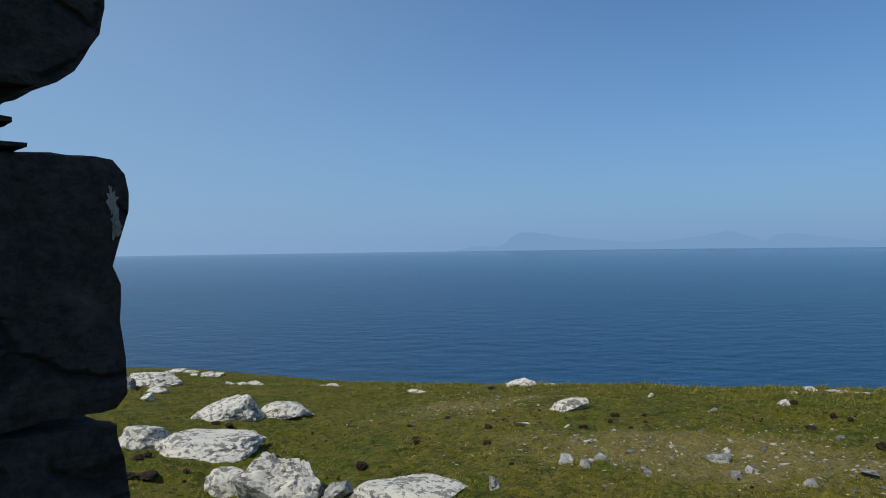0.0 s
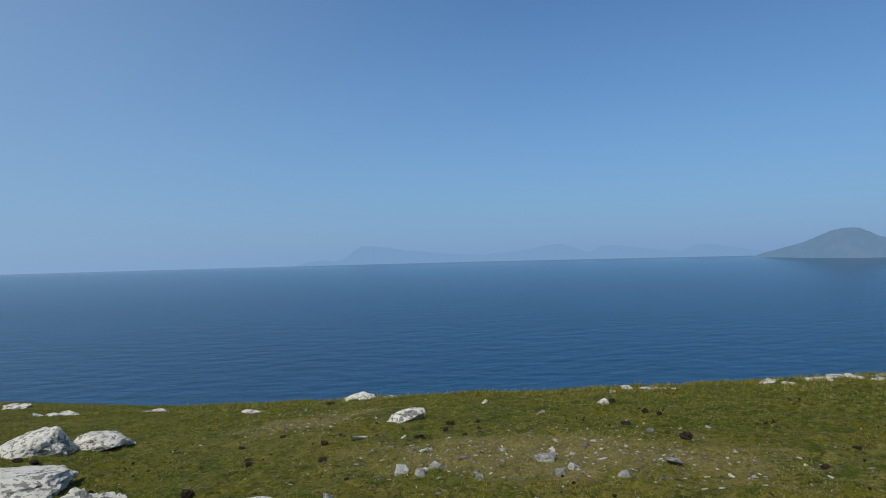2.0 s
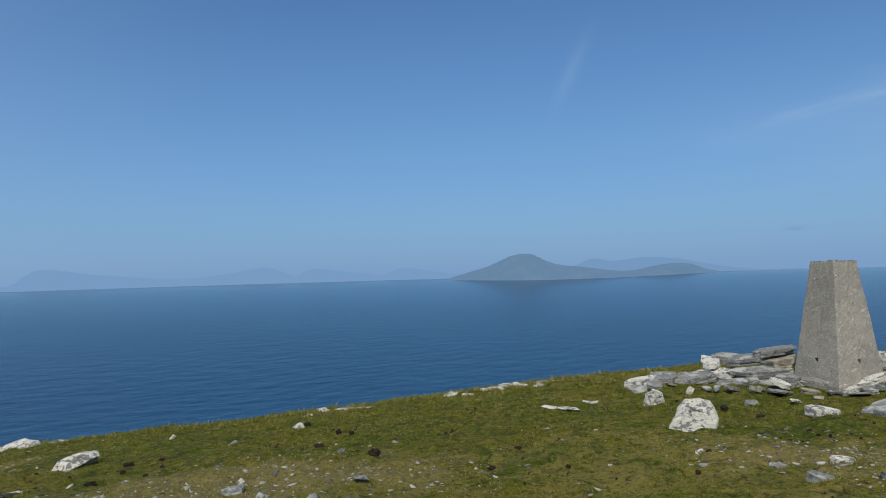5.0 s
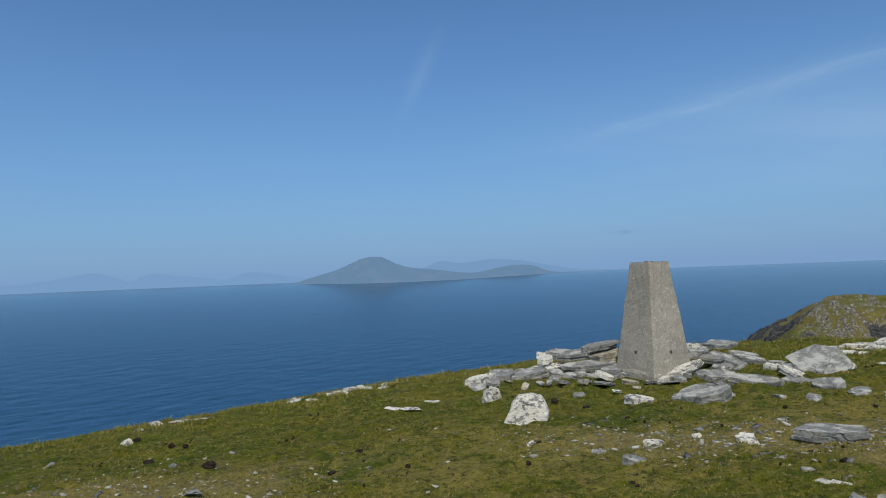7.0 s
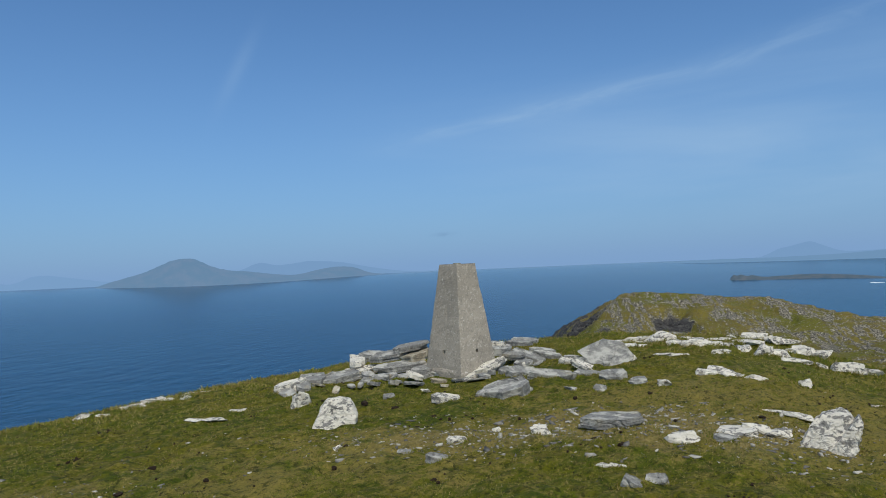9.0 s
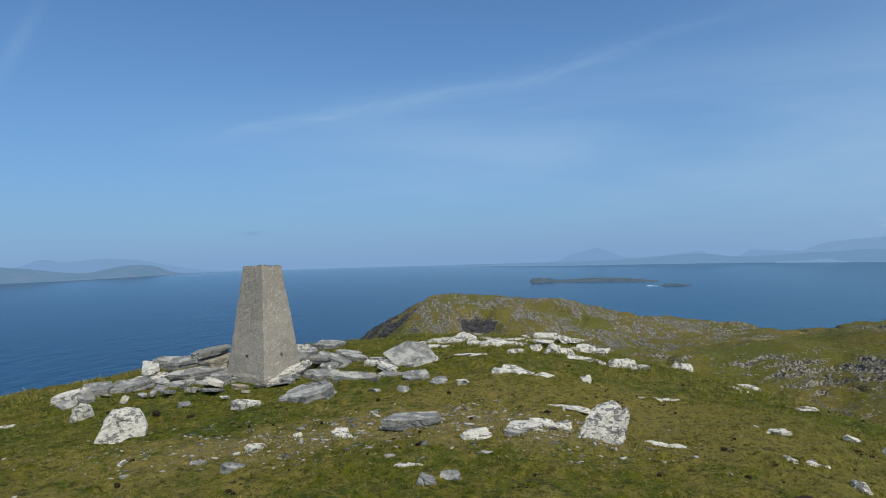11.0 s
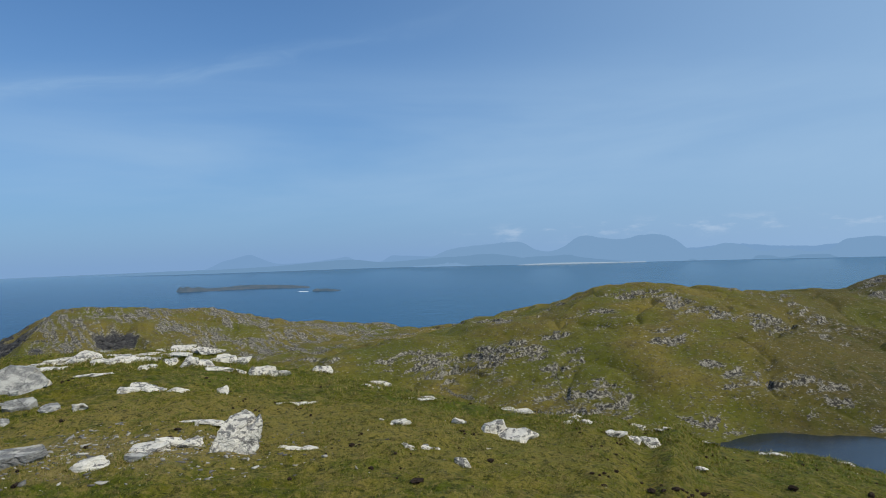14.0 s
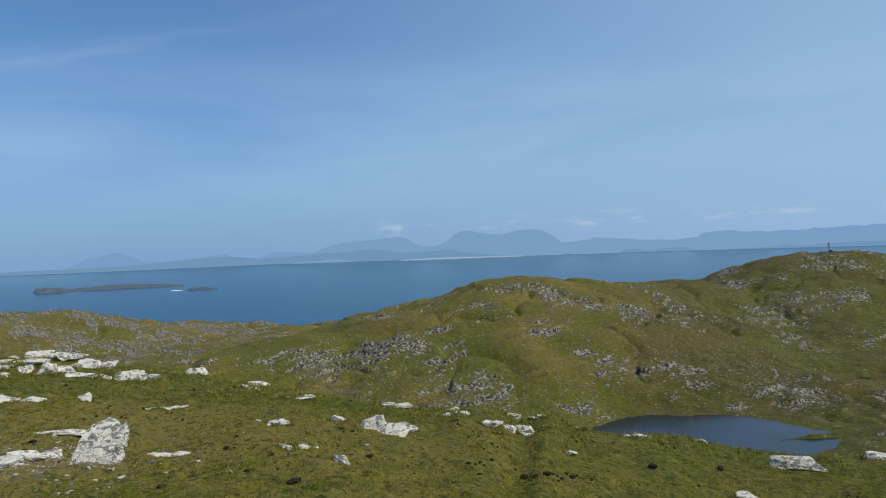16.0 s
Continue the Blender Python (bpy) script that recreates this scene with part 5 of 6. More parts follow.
rock("grey_stone", 2.76, 7.29, 0.102, 0.092, 0.044, -20, 133)
rock("grey_stone", 3.17, 5.67, 0.075, 0.067, 0.042, -35, 134)
rock("grey_stone", 1.48, 5.17, 0.072, 0.065, 0.047, -21, 135)
rock("grey_stone", 2.04, 4.95, 0.089, 0.080, 0.045, -22, 136)
rock("grey_stone", 2.37, 4.58, 0.120, 0.108, 0.049, -27, 137)
rock("grey_stone", 2.17, 5.00, 0.099, 0.090, 0.036, -21, 138)
rock("grey_stone", 2.84, 4.72, 0.136, 0.123, 0.043, -33, 139)
hump_boulder(6.01, 4.03, 0.468, 0.398, 0.264, -56, 140)
rock("boulder", 6.58, 4.91, 0.276, 0.234, 0.160, -51, 141, skew=0.3)
rock("ledge", 5.82, 5.55, 0.372, 0.205, 0.040, -48, 142)
rock("ledge", 6.40, 5.68, 0.470, 0.258, 0.039, -46, 143)
rock("ledge", 7.58, 7.48, 0.512, 0.209, 0.046, -41, 144)
rock("ledge", 7.11, 7.56, 0.944, 0.384, 0.049, -48, 145)
rock("ledge", 6.67, 7.64, 0.730, 0.298, 0.034, -43, 146)
rock("ledge", 6.23, 7.71, 0.834, 0.340, 0.022, -39, 147)
rock("slab", 9.77, 5.90, 0.666, 0.500, 0.156, -63, 148, tilt=2, lean=4)
rock("boulder", 9.61, 6.18, 0.282, 0.240, 0.142, -56, 149)
rock("pale_slab", 7.47, 5.78, 0.431, 0.302, 0.112, -52, 152, tilt=2, lean=-6)
rock("slab", 10.71, 3.82, 0.442, 0.331, 0.092, -64, 161, tilt=2, lean=5)
rock("slab", 7.39, 2.75, 0.499, 0.375, 0.130, -65, 165, tilt=12, lean=-10)
rock("pale_slab", 7.05, 3.34, 0.305, 0.214, 0.055, -65, 170, tilt=2, lean=6)
rock("grey_stone", 7.15, 4.11, 0.169, 0.152, 0.062, -53, 171)
rock("stone", 7.39, 3.75, 0.143, 0.129, 0.044, -60, 172)
rock("grey_stone", 7.65, 2.14, 0.149, 0.134, 0.041, -80, 173)
rock("grey_stone", 7.77, 1.84, 0.199, 0.179, 0.063, -79, 174)
rock("grey_stone", 7.94, 1.48, 0.225, 0.203, 0.063, -74, 175)
rock("slab", 6.19, 1.34, 0.53, 0.30, 0.055, -83, 176, tilt=2, lean=-3)
rock("stone", 7.80, 1.19, 0.147, 0.132, 0.059, -82, 177)
rock("ledge", 8.63, 0.76, 0.552, 0.304, 0.120, -87, 178)
rock("ledge", 8.47, 0.36, 0.316, 0.174, 0.127, -86, 179)
rock("stone", 8.45, -0.08, 0.151, 0.135, 0.077, -92, 180)
rock("boulder", 11.06, 1.82, 0.503, 0.428, 0.138, -84, 181)
rock("ledge", 10.81, 1.26, 1.100, 0.600, 0.070, -85, 182)
rock("ledge", 10.40, 0.51, 1.000, 0.700, 0.150, -88, 183)
rock("ledge", 11.02, -0.03, 0.720, 0.366, 0.140, -84, 184)
rock("ledge", 10.07, -0.44, 0.505, 0.336, 0.190, -85, 185)
rock("ledge", 10.08, -0.74, 0.340, 0.263, 0.150, -92, 186)
rock("ledge", 9.76, 1.49, 0.394, 0.217, 0.051, -88, 187)
split_boulder(6.24, -0.25, 0.540, 0.457, 0.310, -92, 188)
rock("ledge", 6.25, 0.21, 0.519, 0.286, 0.084, -84, 189)
rock("ledge", 5.87, 0.68, 0.357, 0.196, 0.085, -81, 190)
rock("slab", 5.92, 0.44, 0.165, 0.124, 0.042, -88, 191, tilt=2, lean=7)
rock("ledge", 7.09, 0.07, 0.391, 0.215, 0.066, -96, 192)
rock("boulder", 5.91, 1.86, 0.184, 0.157, 0.084, -71, 193)
rock("stone", 6.09, 2.34, 0.082, 0.074, 0.030, -75, 194)
rock("slab", 4.98, 0.75, 0.149, 0.112, 0.039, -77, 195, tilt=25, lean=-8)
rock("slab", 4.84, 0.89, 0.161, 0.121, 0.042, -72, 196, tilt=10, lean=28)
rock("ledge", 5.22, 1.11, 0.187, 0.103, 0.033, -83, 197)
rock("slab", 5.08, 2.41, 0.178, 0.133, 0.041, -65, 198, tilt=2, lean=9)
rock("pale_slab", 5.69, 2.54, 0.177, 0.124, 0.026, -62, 199, tilt=2, lean=5)
rock("slab", 5.30, 2.82, 0.143, 0.107, 0.031, -54, 200, tilt=2, lean=10)
rock("stone", 5.19, 3.40, 0.079, 0.071, 0.024, -64, 201)
rock("ledge", 6.15, -0.77, 0.351, 0.193, 0.042, -105, 202)
rock("ledge", 6.31, -2.51, 0.740, 0.450, 0.130, -112, 203)
rock("boulder", 6.60, -2.21, 0.166, 0.141, 0.068, -116, 204)
rock("boulder", 5.36, -1.87, 0.143, 0.122, 0.073, -107, 205)
rock("stone", 5.75, -1.54, 0.113, 0.102, 0.027, -105, 206)
rock("stone", 5.74, -1.68, 0.100, 0.090, 0.024, -104, 207)
rock("stone", 6.57, -1.65, 0.155, 0.139, 0.035, -105, 208)
rock("boulder", 11.65, -1.47, 0.346, 0.294, 0.129, -101, 209)
rock("ledge", 10.29, -2.08, 0.350, 0.192, 0.063, -94, 210)
rock("ledge", 8.02, -0.93, 0.265, 0.146, 0.026, -93, 211)
rock("ledge", 8.01, -2.16, 0.284, 0.156, 0.026, -113, 212)
rock("ledge", 7.92, -3.21, 0.348, 0.191, 0.042, -118, 213)
rock("boulder", 7.19, -3.58, 0.154, 0.131, 0.050, -114, 214)
rock("boulder", 7.01, -3.70, 0.164, 0.140, 0.045, -121, 215)
rock("stone", 6.32, -3.63, 0.177, 0.160, 0.045, -121, 216)
rock("stone", 6.63, -4.01, 0.163, 0.147, 0.043, -117, 217)
rock("ledge", 6.62, -4.26, 0.361, 0.199, 0.104, -125, 218)
rock("ledge", 12.70, -8.17, 0.402, 0.221, 0.064, -116, 219)
rock("ledge", 7.90, -6.70, 0.398, 0.219, 0.066, -127, 220)
rock("stone", 5.90, -4.25, 0.144, 0.130, 0.029, -125, 221)
rock("block", 6.08, -7.58, 0.620, 0.300, 0.190, -141, 222, lean=-6)
rock("boulder", 6.20, -9.31, 0.524, 0.445, 0.110, -148, 223)
rock("boulder", 4.77, -5.29, 0.220, 0.160, 0.045, -134, 224)
rock("ledge", 11.23, 1.88, 1.266, 0.697, 0.047, -73, 225)
rock("ledge", 11.37, 1.02, 1.457, 0.802, 0.074, -92, 226)
rock("ledge", 10.48, 2.17, 0.649, 0.357, 0.048, -84, 227)
rock("slab", 12.16, 1.77, 0.382, 0.286, 0.049, -76, 228, tilt=2, lean=5)
rock("ledge", 10.10, 0.10, 0.524, 0.288, 0.054, -96, 229)

rock("ledge", 10.84, 1.24, 1.054, 0.502, 0.079, -83, 960)
rock("ledge", 11.68, 0.70, 1.277, 0.608, 0.094, -87, 961)
rock("ledge", 11.16, 1.88, 0.570, 0.271, 0.109, -80, 962)
rock("ledge", 11.04, 2.23, 0.567, 0.270, 0.072, -79, 963)
rock("ledge", 11.85, 0.31, 0.597, 0.284, 0.114, -88, 964)
rock("ledge", 8.06, -0.80, 0.272, 0.130, 0.032, -96, 965)
rock("ledge", 6.56, -1.67, 0.193, 0.100, 0.043, -104, 966)
rock("ledge", 6.74, -1.51, 0.093, 0.100, 0.022, -103, 967)
rock("ledge", 5.74, -1.55, 0.130, 0.100, 0.029, -105, 968)
rock("ledge", 5.74, -1.68, 0.151, 0.100, 0.029, -106, 969)
rock("ledge", 8.02, -2.18, 0.307, 0.146, 0.033, -105, 970)
rock("ledge", 8.85, -3.35, 0.355, 0.178, 0.048, -113, 971)
rock("ledge", 5.77, -2.18, 0.083, 0.100, 0.025, -111, 972)
rock("ledge", 9.23, -1.82, 0.283, 0.142, 0.063, -104, 973)
rock("ledge", 7.65, -3.89, 0.202, 0.100, 0.082, -117, 980)
rock("ledge", 7.13, -3.84, 0.245, 0.116, 0.078, -118, 981)
rock("ledge", 8.12, -4.94, 0.427, 0.214, 0.058, -123, 982)
rock("ledge", 7.69, -5.05, 0.216, 0.103, 0.059, -123, 983)
rock("ledge", 7.63, -5.53, 0.222, 0.106, 0.045, -126, 984)
rock("ledge", 6.32, -3.63, 0.208, 0.100, 0.052, -120, 985)
rock("ledge", 7.90, -7.74, 0.260, 0.124, 0.044, -134, 986)
rock("ledge", 6.15, -7.28, 0.190, 0.100, 0.040, -140, 987)

# plates heaped round the pillar
rock("slab", 8.89, 4.79, 0.524, 0.30, 0.051, -62, 900, tilt=4, lean=-9, z=0.468)
rock("ochre_slab", 8.87, 4.72, 0.424, 0.46, 0.078, -62, 901, tilt=4, lean=-9, z=0.341)
rock("slab", 8.77, 5.06, 0.589, 0.30, 0.066, -60, 902, tilt=8, lean=-6, z=0.347)
rock("slab", 8.59, 4.79, 0.746, 0.24, 0.068, -61, 903, tilt=12, lean=-5, z=0.230)
rock("pale_slab", 8.56, 5.48, 0.216, 0.45, 0.075, -57, 904, tilt=4, lean=0, z=0.259)
rock("pale_slab", 8.44, 5.36, 0.616, 0.27, 0.062, -58, 905, tilt=8, lean=-4, z=0.170)
rock("slab", 8.10, 5.47, 0.603, 0.30, 0.075, -56, 906, tilt=10, lean=-9, z=0.122)
rock("slab", 7.89, 5.75, 0.365, 0.37, 0.083, -54, 907, tilt=8, lean=-3, z=0.118)
rock("slab", 8.11, 4.84, 0.504, 0.21, 0.065, -59, 908, tilt=14, lean=-4, z=0.126)
rock("slab", 8.26, 4.50, 0.638, 0.21, 0.058, -61, 909, tilt=12, lean=-3, z=0.135)
rock("pale_slab", 8.10, 4.32, 0.240, 0.16, 0.025, -62, 910, tilt=6, lean=25, z=0.219)
rock("slab", 8.39, 4.37, 0.307, 0.23, 0.051, -62, 911, tilt=8, lean=0, z=0.222)
rock("pale_slab", 8.21, 3.79, 0.617, 0.23, 0.059, -65, 912, tilt=10, lean=-17, z=0.104)
rock("pale_slab", 8.58, 3.46, 0.463, 0.21, 0.064, -68, 913, tilt=14, lean=-22, z=0.267)
rock("slab", 8.64, 3.45, 0.451, 0.19, 0.043, -68, 914, tilt=8, lean=-8, z=0.195)
rock("slab", 8.49, 4.06, 0.456, 0.20, 0.051, -64, 915, tilt=10, lean=-5, z=0.199)
rock("slab", 8.58, 3.78, 0.380, 0.17, 0.044, -66, 916, tilt=10, lean=-8, z=0.228)
rock("slab", 9.26, 3.65, 0.371, 0.46, 0.077, -68, 917, tilt=4, lean=6, z=0.389)
rock("pale_slab", 9.31, 3.70, 0.277, 0.16, 0.027, -68, 918, tilt=4, lean=4, z=0.483)
rock("slab", 9.66, 3.48, 0.399, 0.21, 0.036, -70, 919, tilt=4, lean=2, z=0.454)
rock("slab", 9.39, 3.29, 0.497, 0.27, 0.076, -71, 920, tilt=12, lean=18, z=0.285)
rock("slab", 9.58, 3.06, 0.407, 0.17, 0.039, -72, 921, tilt=8, lean=14, z=0.307)
rock("slab", 9.70, 3.17, 0.380, 0.16, 0.032, -72, 922, tilt=6, lean=10, z=0.349)
rock("slab", 9.14, 3.37, 0.316, 0.18, 0.045, -70, 923, tilt=10, lean=4, z=0.337)
rock("slab", 8.48, 3.03, 0.371, 0.23, 0.078, -70, 924, tilt=16, lean=4)
rock("slab", 8.19, 2.53, 0.562, 0.17, 0.067, -73, 925, tilt=20, lean=4)
rock("pale_slab", 9.07, 2.59, 0.282, 0.20, 0.045, -74, 926, tilt=8, lean=10)
rock("pale_slab", 8.76, 2.27, 0.437, 0.22, 0.043, -75, 927, tilt=6, lean=24)
rock("slab", 8.33, 1.84, 0.310, 0.18, 0.074, -78, 928, tilt=22, lean=-6)
rock("slab", 8.46, 2.17, 0.362, 0.16, 0.048, -76, 929, tilt=14, lean=8)
rock("slab", 7.41, 2.83, 0.496, 0.26, 0.106, -69, 930, tilt=22, lean=-14)
rock("slab", 7.44, 2.65, 0.326, 0.16, 0.044, -70, 931, tilt=12, lean=-6)
rock("slab", 7.32, 2.96, 0.262, 0.16, 0.038, -68, 932, tilt=10, lean=-4)
rock("slab", 9.00, 3.18, 0.263, 0.20, 0.052, -71, 933, tilt=10, lean=0, z=0.248)
rock("slab", 8.59, 3.23, 0.274, 0.22, 0.051, -69, 934, tilt=8, lean=6)
leaning_slab(8.99, 2.10, 0.699, 0.30, 0.342, -77, 166)


def build_rubble():
    """Loose plates strewn round the pillar."""
    rng = random.Random(23)
    px, py = PILLAR
    toward = Vector((-px, -py)).normalized()
    across = Vector((-toward.y, toward.x))
    for k in range(46):
        u, v = rng.uniform(-2.5, 2.2), rng.uniform(-0.55, 1.15)
        if abs(u) < 0.5 and -0.5 < v < 0.46 or (u / 2.5) ** 2 + (v / 1.2) ** 2 > 1:
            continue
        x, y = px - across.x * u + toward.x * v, py - across.y * u + toward.y * v
        w = rng.uniform(0.10, 0.30)
        heap = 0.05 * max(0, 1 - (u / 2.2) ** 2) * max(0, 1 - (v / 1.1) ** 2)
        kind = rng.choice(("slab", "slab", "slab", "slab", "pale_slab", "ochre_slab"))
        rock(kind, x, y, w, w * rng.uniform(0.4, 0.8), rng.uniform(0.025, 0.06), rng.uniform(0, 360), 700 + k, lift=0.001 + heap * rng.uniform(0.1, 1.0),
             tilt=rng.gauss(0, 11), lean=rng.gauss(0, 11))


build_rubble()

# ---- on the far hillsides ----
def scatter_mesh(name, templates, places, mat, label, category, smooth=False):
    """One mesh of many stones: places are rows of x, y, z, width, depth, height, turn and lean in radians."""
    rng = np.random.RandomState(3)
    verts, faces, base = [], [], 0
    pick = rng.randint(0, len(templates), len(places))
    for k, (tv, tf) in enumerate(templates):
        rows = places[pick == k]
        if not len(rows):
            continue
        v = tv[None] * rows[:, None, 3:6]
        c, s = np.cos(rows[:, 7]), np.sin(rows[:, 7])
        v = np.stack([v[..., 0] * c[:, None] + v[..., 2] * s[:, None], v[..., 1], -v[..., 0] * s[:, None] + v[..., 2] * c[:, None]], -1)
        c, s = np.cos(rows[:, 6]), np.sin(rows[:, 6])
        v = np.stack([v[..., 0] * c[:, None] - v[..., 1] * s[:, None], v[..., 0] * s[:, None] + v[..., 1] * c[:, None], v[..., 2]], -1)
        v += rows[:, None, :3]
        verts.append(v.reshape(-1, 3))
        faces.append((tf[None] + (base + np.arange(len(rows)) * len(tv))[:, None, None]).reshape(-1, 3))
        base += len(rows) * len(tv)
    verts, faces = np.concatenate(verts), np.concatenate(faces)
    me = bpy.data.meshes.new(name)
    me.vertices.add(len(verts))
    me.vertices.foreach_set("co", verts.astype(np.float32).ravel())
    me.loops.add(faces.size)
    me.loops.foreach_set("vertex_index", faces.astype(np.int32).ravel())
    me.polygons.add(len(faces))
    me.polygons.foreach_set("loop_start", np.arange(0, faces.size, 3, dtype=np.int32))
    me.update(calc_edges=True)
    me.materials.append(mat)
    return tagged(new(name, me), label, category, kind="stuff")


def stone_templates(count, fine, box, seed):
    made = []
    for k in range(count):
        bm = rock_bm(1, 1, 1, seed + k, box, 14, fine, 0.10)
        bmesh.ops.triangulate(bm, faces=bm.faces)
        made.append((np.array([v.co[:] for v in bm.verts]) - (0, 0, 0.3), np.array([[v.index for v in f.verts] for f in bm.faces])))
        bm.free()
    return made


def shard_templates(count, seed):
    """Small angular chips of split stone."""
    made = []
    for k in range(count):
        rng = random.Random(seed + k)
        bm = bmesh.new()
        for _ in range(13):
            a, z = rng.uniform(0, 6.28), rng.choice((0.0, rng.uniform(0.5, 1.0)))
            r = rng.uniform(0.3, 0.55)
            bm.verts.new((r * math.cos(a), r * math.sin(a), z))
        found = bmesh.ops.convex_hull(bm, input=bm.verts)
        bmesh.ops.delete(bm, geom=[e for e in found["geom_interior"] if isinstance(e, bmesh.types.BMVert)], context="VERTS")
        bm.verts.index_update()
        made.append((np.array([v.co[:] for v in bm.verts]) - (0, 0, 0.25), np.array([[v.index for v in f.verts] for f in bm.faces])))
        bm.free()
    return made


def build_crags():
    rng = np.random.RandomState(12)
    n = 70000
    az, r = np.radians(rng.uniform(70, 152, n)), np.sqrt(rng.uniform(150 ** 2, 960 ** 2, n))
    x, y = r * np.sin(az), r * np.cos(az)
    z, rock = land(x, y)
    chance = (0.0015 + 0.05 * rock) * (1 - 0.6 * smoothstep(600, 720, r))
    ok = (rng.uniform(0, 1, n) < chance) & (lake_field(x, y) > 1.04) & (z > -150)
    x, y, z = x[ok], y[ok], z[ok]
    m = len(x)
    size = np.exp(rng.normal(-0.7, 0.5, m)).clip(0.2, 1.7)
    turn = radians(60) + rng.normal(0, 0.35, m)
    rows = np.stack([x, y, z + EYE - 0.05 * size, size * rng.uniform(1.0, 2.2, m), size * rng.uniform(0.8, 1.6, m), size * rng.uniform(0.25, 0.55, m), turn, rng.normal(0.0, 0.25, m)], -1)
    scatter_mesh("crags", stone_templates(10, 2, 0.25, 400) + shard_templates(10, 415), rows, M_CRAG, "grey crags and scattered outcrops on the hillside", "crags")
    # the headland's dark cliffs, and its cove with shade put into the rock colour
    rows = []
    for a0, a1, r0, r1, lo, hi, count in ((70.5, 74.6, 790, 845, -8.0, -3.4, 320), (79.2, 81.6, 752, 778, -6.6, -4.7, 60)):
        for _ in range(count):
            a, d = radians(np.clip(rng.normal((a0 + a1) / 2, (a1 - a0) / 4.2), a0, a1)), rng.normal((r0 + r1) / 2, (r1 - r0) / 4.5)
            px, py = d * math.sin(a), d * math.cos(a)
            w = rng.uniform(3.5, 9)
            rows.append((px, py, float(land(np.array([px]), np.array([py]))[0][0]) + EYE - 0.3 * w, w, w * rng.uniform(0.7, 1.2), w * rng.uniform(0.35, 0.75), rng.uniform(0, 6.28), rng.normal(0, 0.3)))
    scatter_mesh("cliff_rocks", stone_templates(8, 2, 0.6, 450), np.array(rows), M_CRAG_DARK, "dark sea-cliff rocks on the headland, cove shade in their colour", "cliff")


def stone_line(name, label, a0, d0, a1, d1, wide, count, mat, seed):
    rng = np.random.RandomState(seed)
    t = rng.uniform(0, 1, count)
    a, d = np.radians(a0 + (a1 - a0) * t + 0.12 * np.sin(t * 7)), d0 + (d1 - d0) * t
    x, y = d * np.sin(a) + rng.normal(0, wide, count), d * np.cos(a) + rng.normal(0, wide, count)
    s = rng.uniform(0.3, 0.65, count)
    rows = np.stack([x, y, land(x, y)[0] + EYE, s, s, s * 0.8, rng.uniform(0, 6.28, count), 0 * t], -1)
    scatter_mesh(name, stone_templates(5, 1, 0.5, 480 + seed), rows, mat, label, "stones")


def build_mast():
    a, d = radians(143.6), 846
    x, y = d * math.sin(a), d * math.cos(a)
    mast = new("radio_mast", None)
    mast.matrix_world = pose(x, y, ground_z(x, y) - 0.3, 0, 0, 30)
    tagged(mast, "slim dark radio mast with a small hut on the hilltop", "radio mast")
    bm = bmesh.new()
    bmesh.ops.create_cone(bm, cap_ends=True, segments=10, radius1=0.42, radius2=0.22, depth=10.5, matrix=pose(0, 0, 5.25))
    part("pole", bm, M_DARK, mast)
    for z, w in ((9.3, 2.6), (7.2, 1.8)):
        bm = bmesh.new()
        bmesh.ops.create_cube(bm, size=1, matrix=pose(0, 0, z) @ Matrix.Diagonal((w, 0.35, 0.35, 1)))
        part("crossarm", bm, M_DARK, mast)
    bm = block_bm(3.4, 2.6, 2.6, 3, 0.15, 0.03)
    bmesh.ops.translate(bm, verts=bm.verts, vec=(-1.6, 0, 1.0))
    part("hut", bm, M_DARK, mast, "small dark equipment hut")


build_crags()
stone_line("wall_hillside", "tumbled dry-stone wall running down the hillside", 113.9, 440, 115.5, 384, 0.25, 300, M_CRAG, 1)
stone_line("track", "pale stony track across the hollow", 104.8, 439, 107.3, 415, 0.9, 500, M_CRAG, 2)
build_mast()

# ---- small things ----
def clod(x, y, w, h, seed):
    rng = random.Random(seed)
    bm = rock_bm(w, w * rng.uniform(0.6, 1.0), h * 1.2, seed, 0.15, 5, 3, 0.38)
    ob = part("peat_clod", bm, M_CLOD)
    ob.matrix_world = pose(x, y, ground_z(x, y) - 0.006, 0, 0, rng.uniform(0, 360))
    return tagged(ob, "dark crumbly clod lying on the turf", "clod", "clods on the turf")


clod(-0.72, 6.01, 0.122, 0.065, 230)
clod(-0.28, 6.82, 0.068, 0.054, 231)
clod(0.38, 6.52, 0.119, 0.039, 232)
clod(-0.31, 7.22, 0.072, 0.029, 233)
clod(0.43, 7.13, 0.094, 0.038, 234)
clod(1.33, 6.82, 0.115, 0.032, 235)
clod(1.64, 7.02, 0.059, 0.038, 236)
clod(1.75, 7.18, 0.055, 0.039, 237)
clod(1.77, 6.73, 0.057, 0.028, 238)
clod(1.96, 6.91, 0.059, 0.028, 239)
clod(2.03, 7.21, 0.055, 0.030, 240)
clod(3.23, 6.24, 0.127, 0.032, 241)
clod(3.74, 6.80, 0.076, 0.051, 242)
clod(3.67, 6.39, 0.060, 0.039, 243)
clod(3.34, 5.38, 0.104, 0.054, 244)
clod(-0.39, 7.75, 0.077, 0.026, 245)
clod(0.03, 8.04, 0.079, 0.026, 246)
clod(0.71, 10.59, 0.139, 0.042, 247)
clod(-2.43, 5.73, 0.208, 0.037, 248)
clod(-2.69, 6.38, 0.115, 0.055, 249)
clod(-2.67, 8.19, 0.113, 0.040, 250)
clod(-2.47, 8.08, 0.111, 0.050, 251)
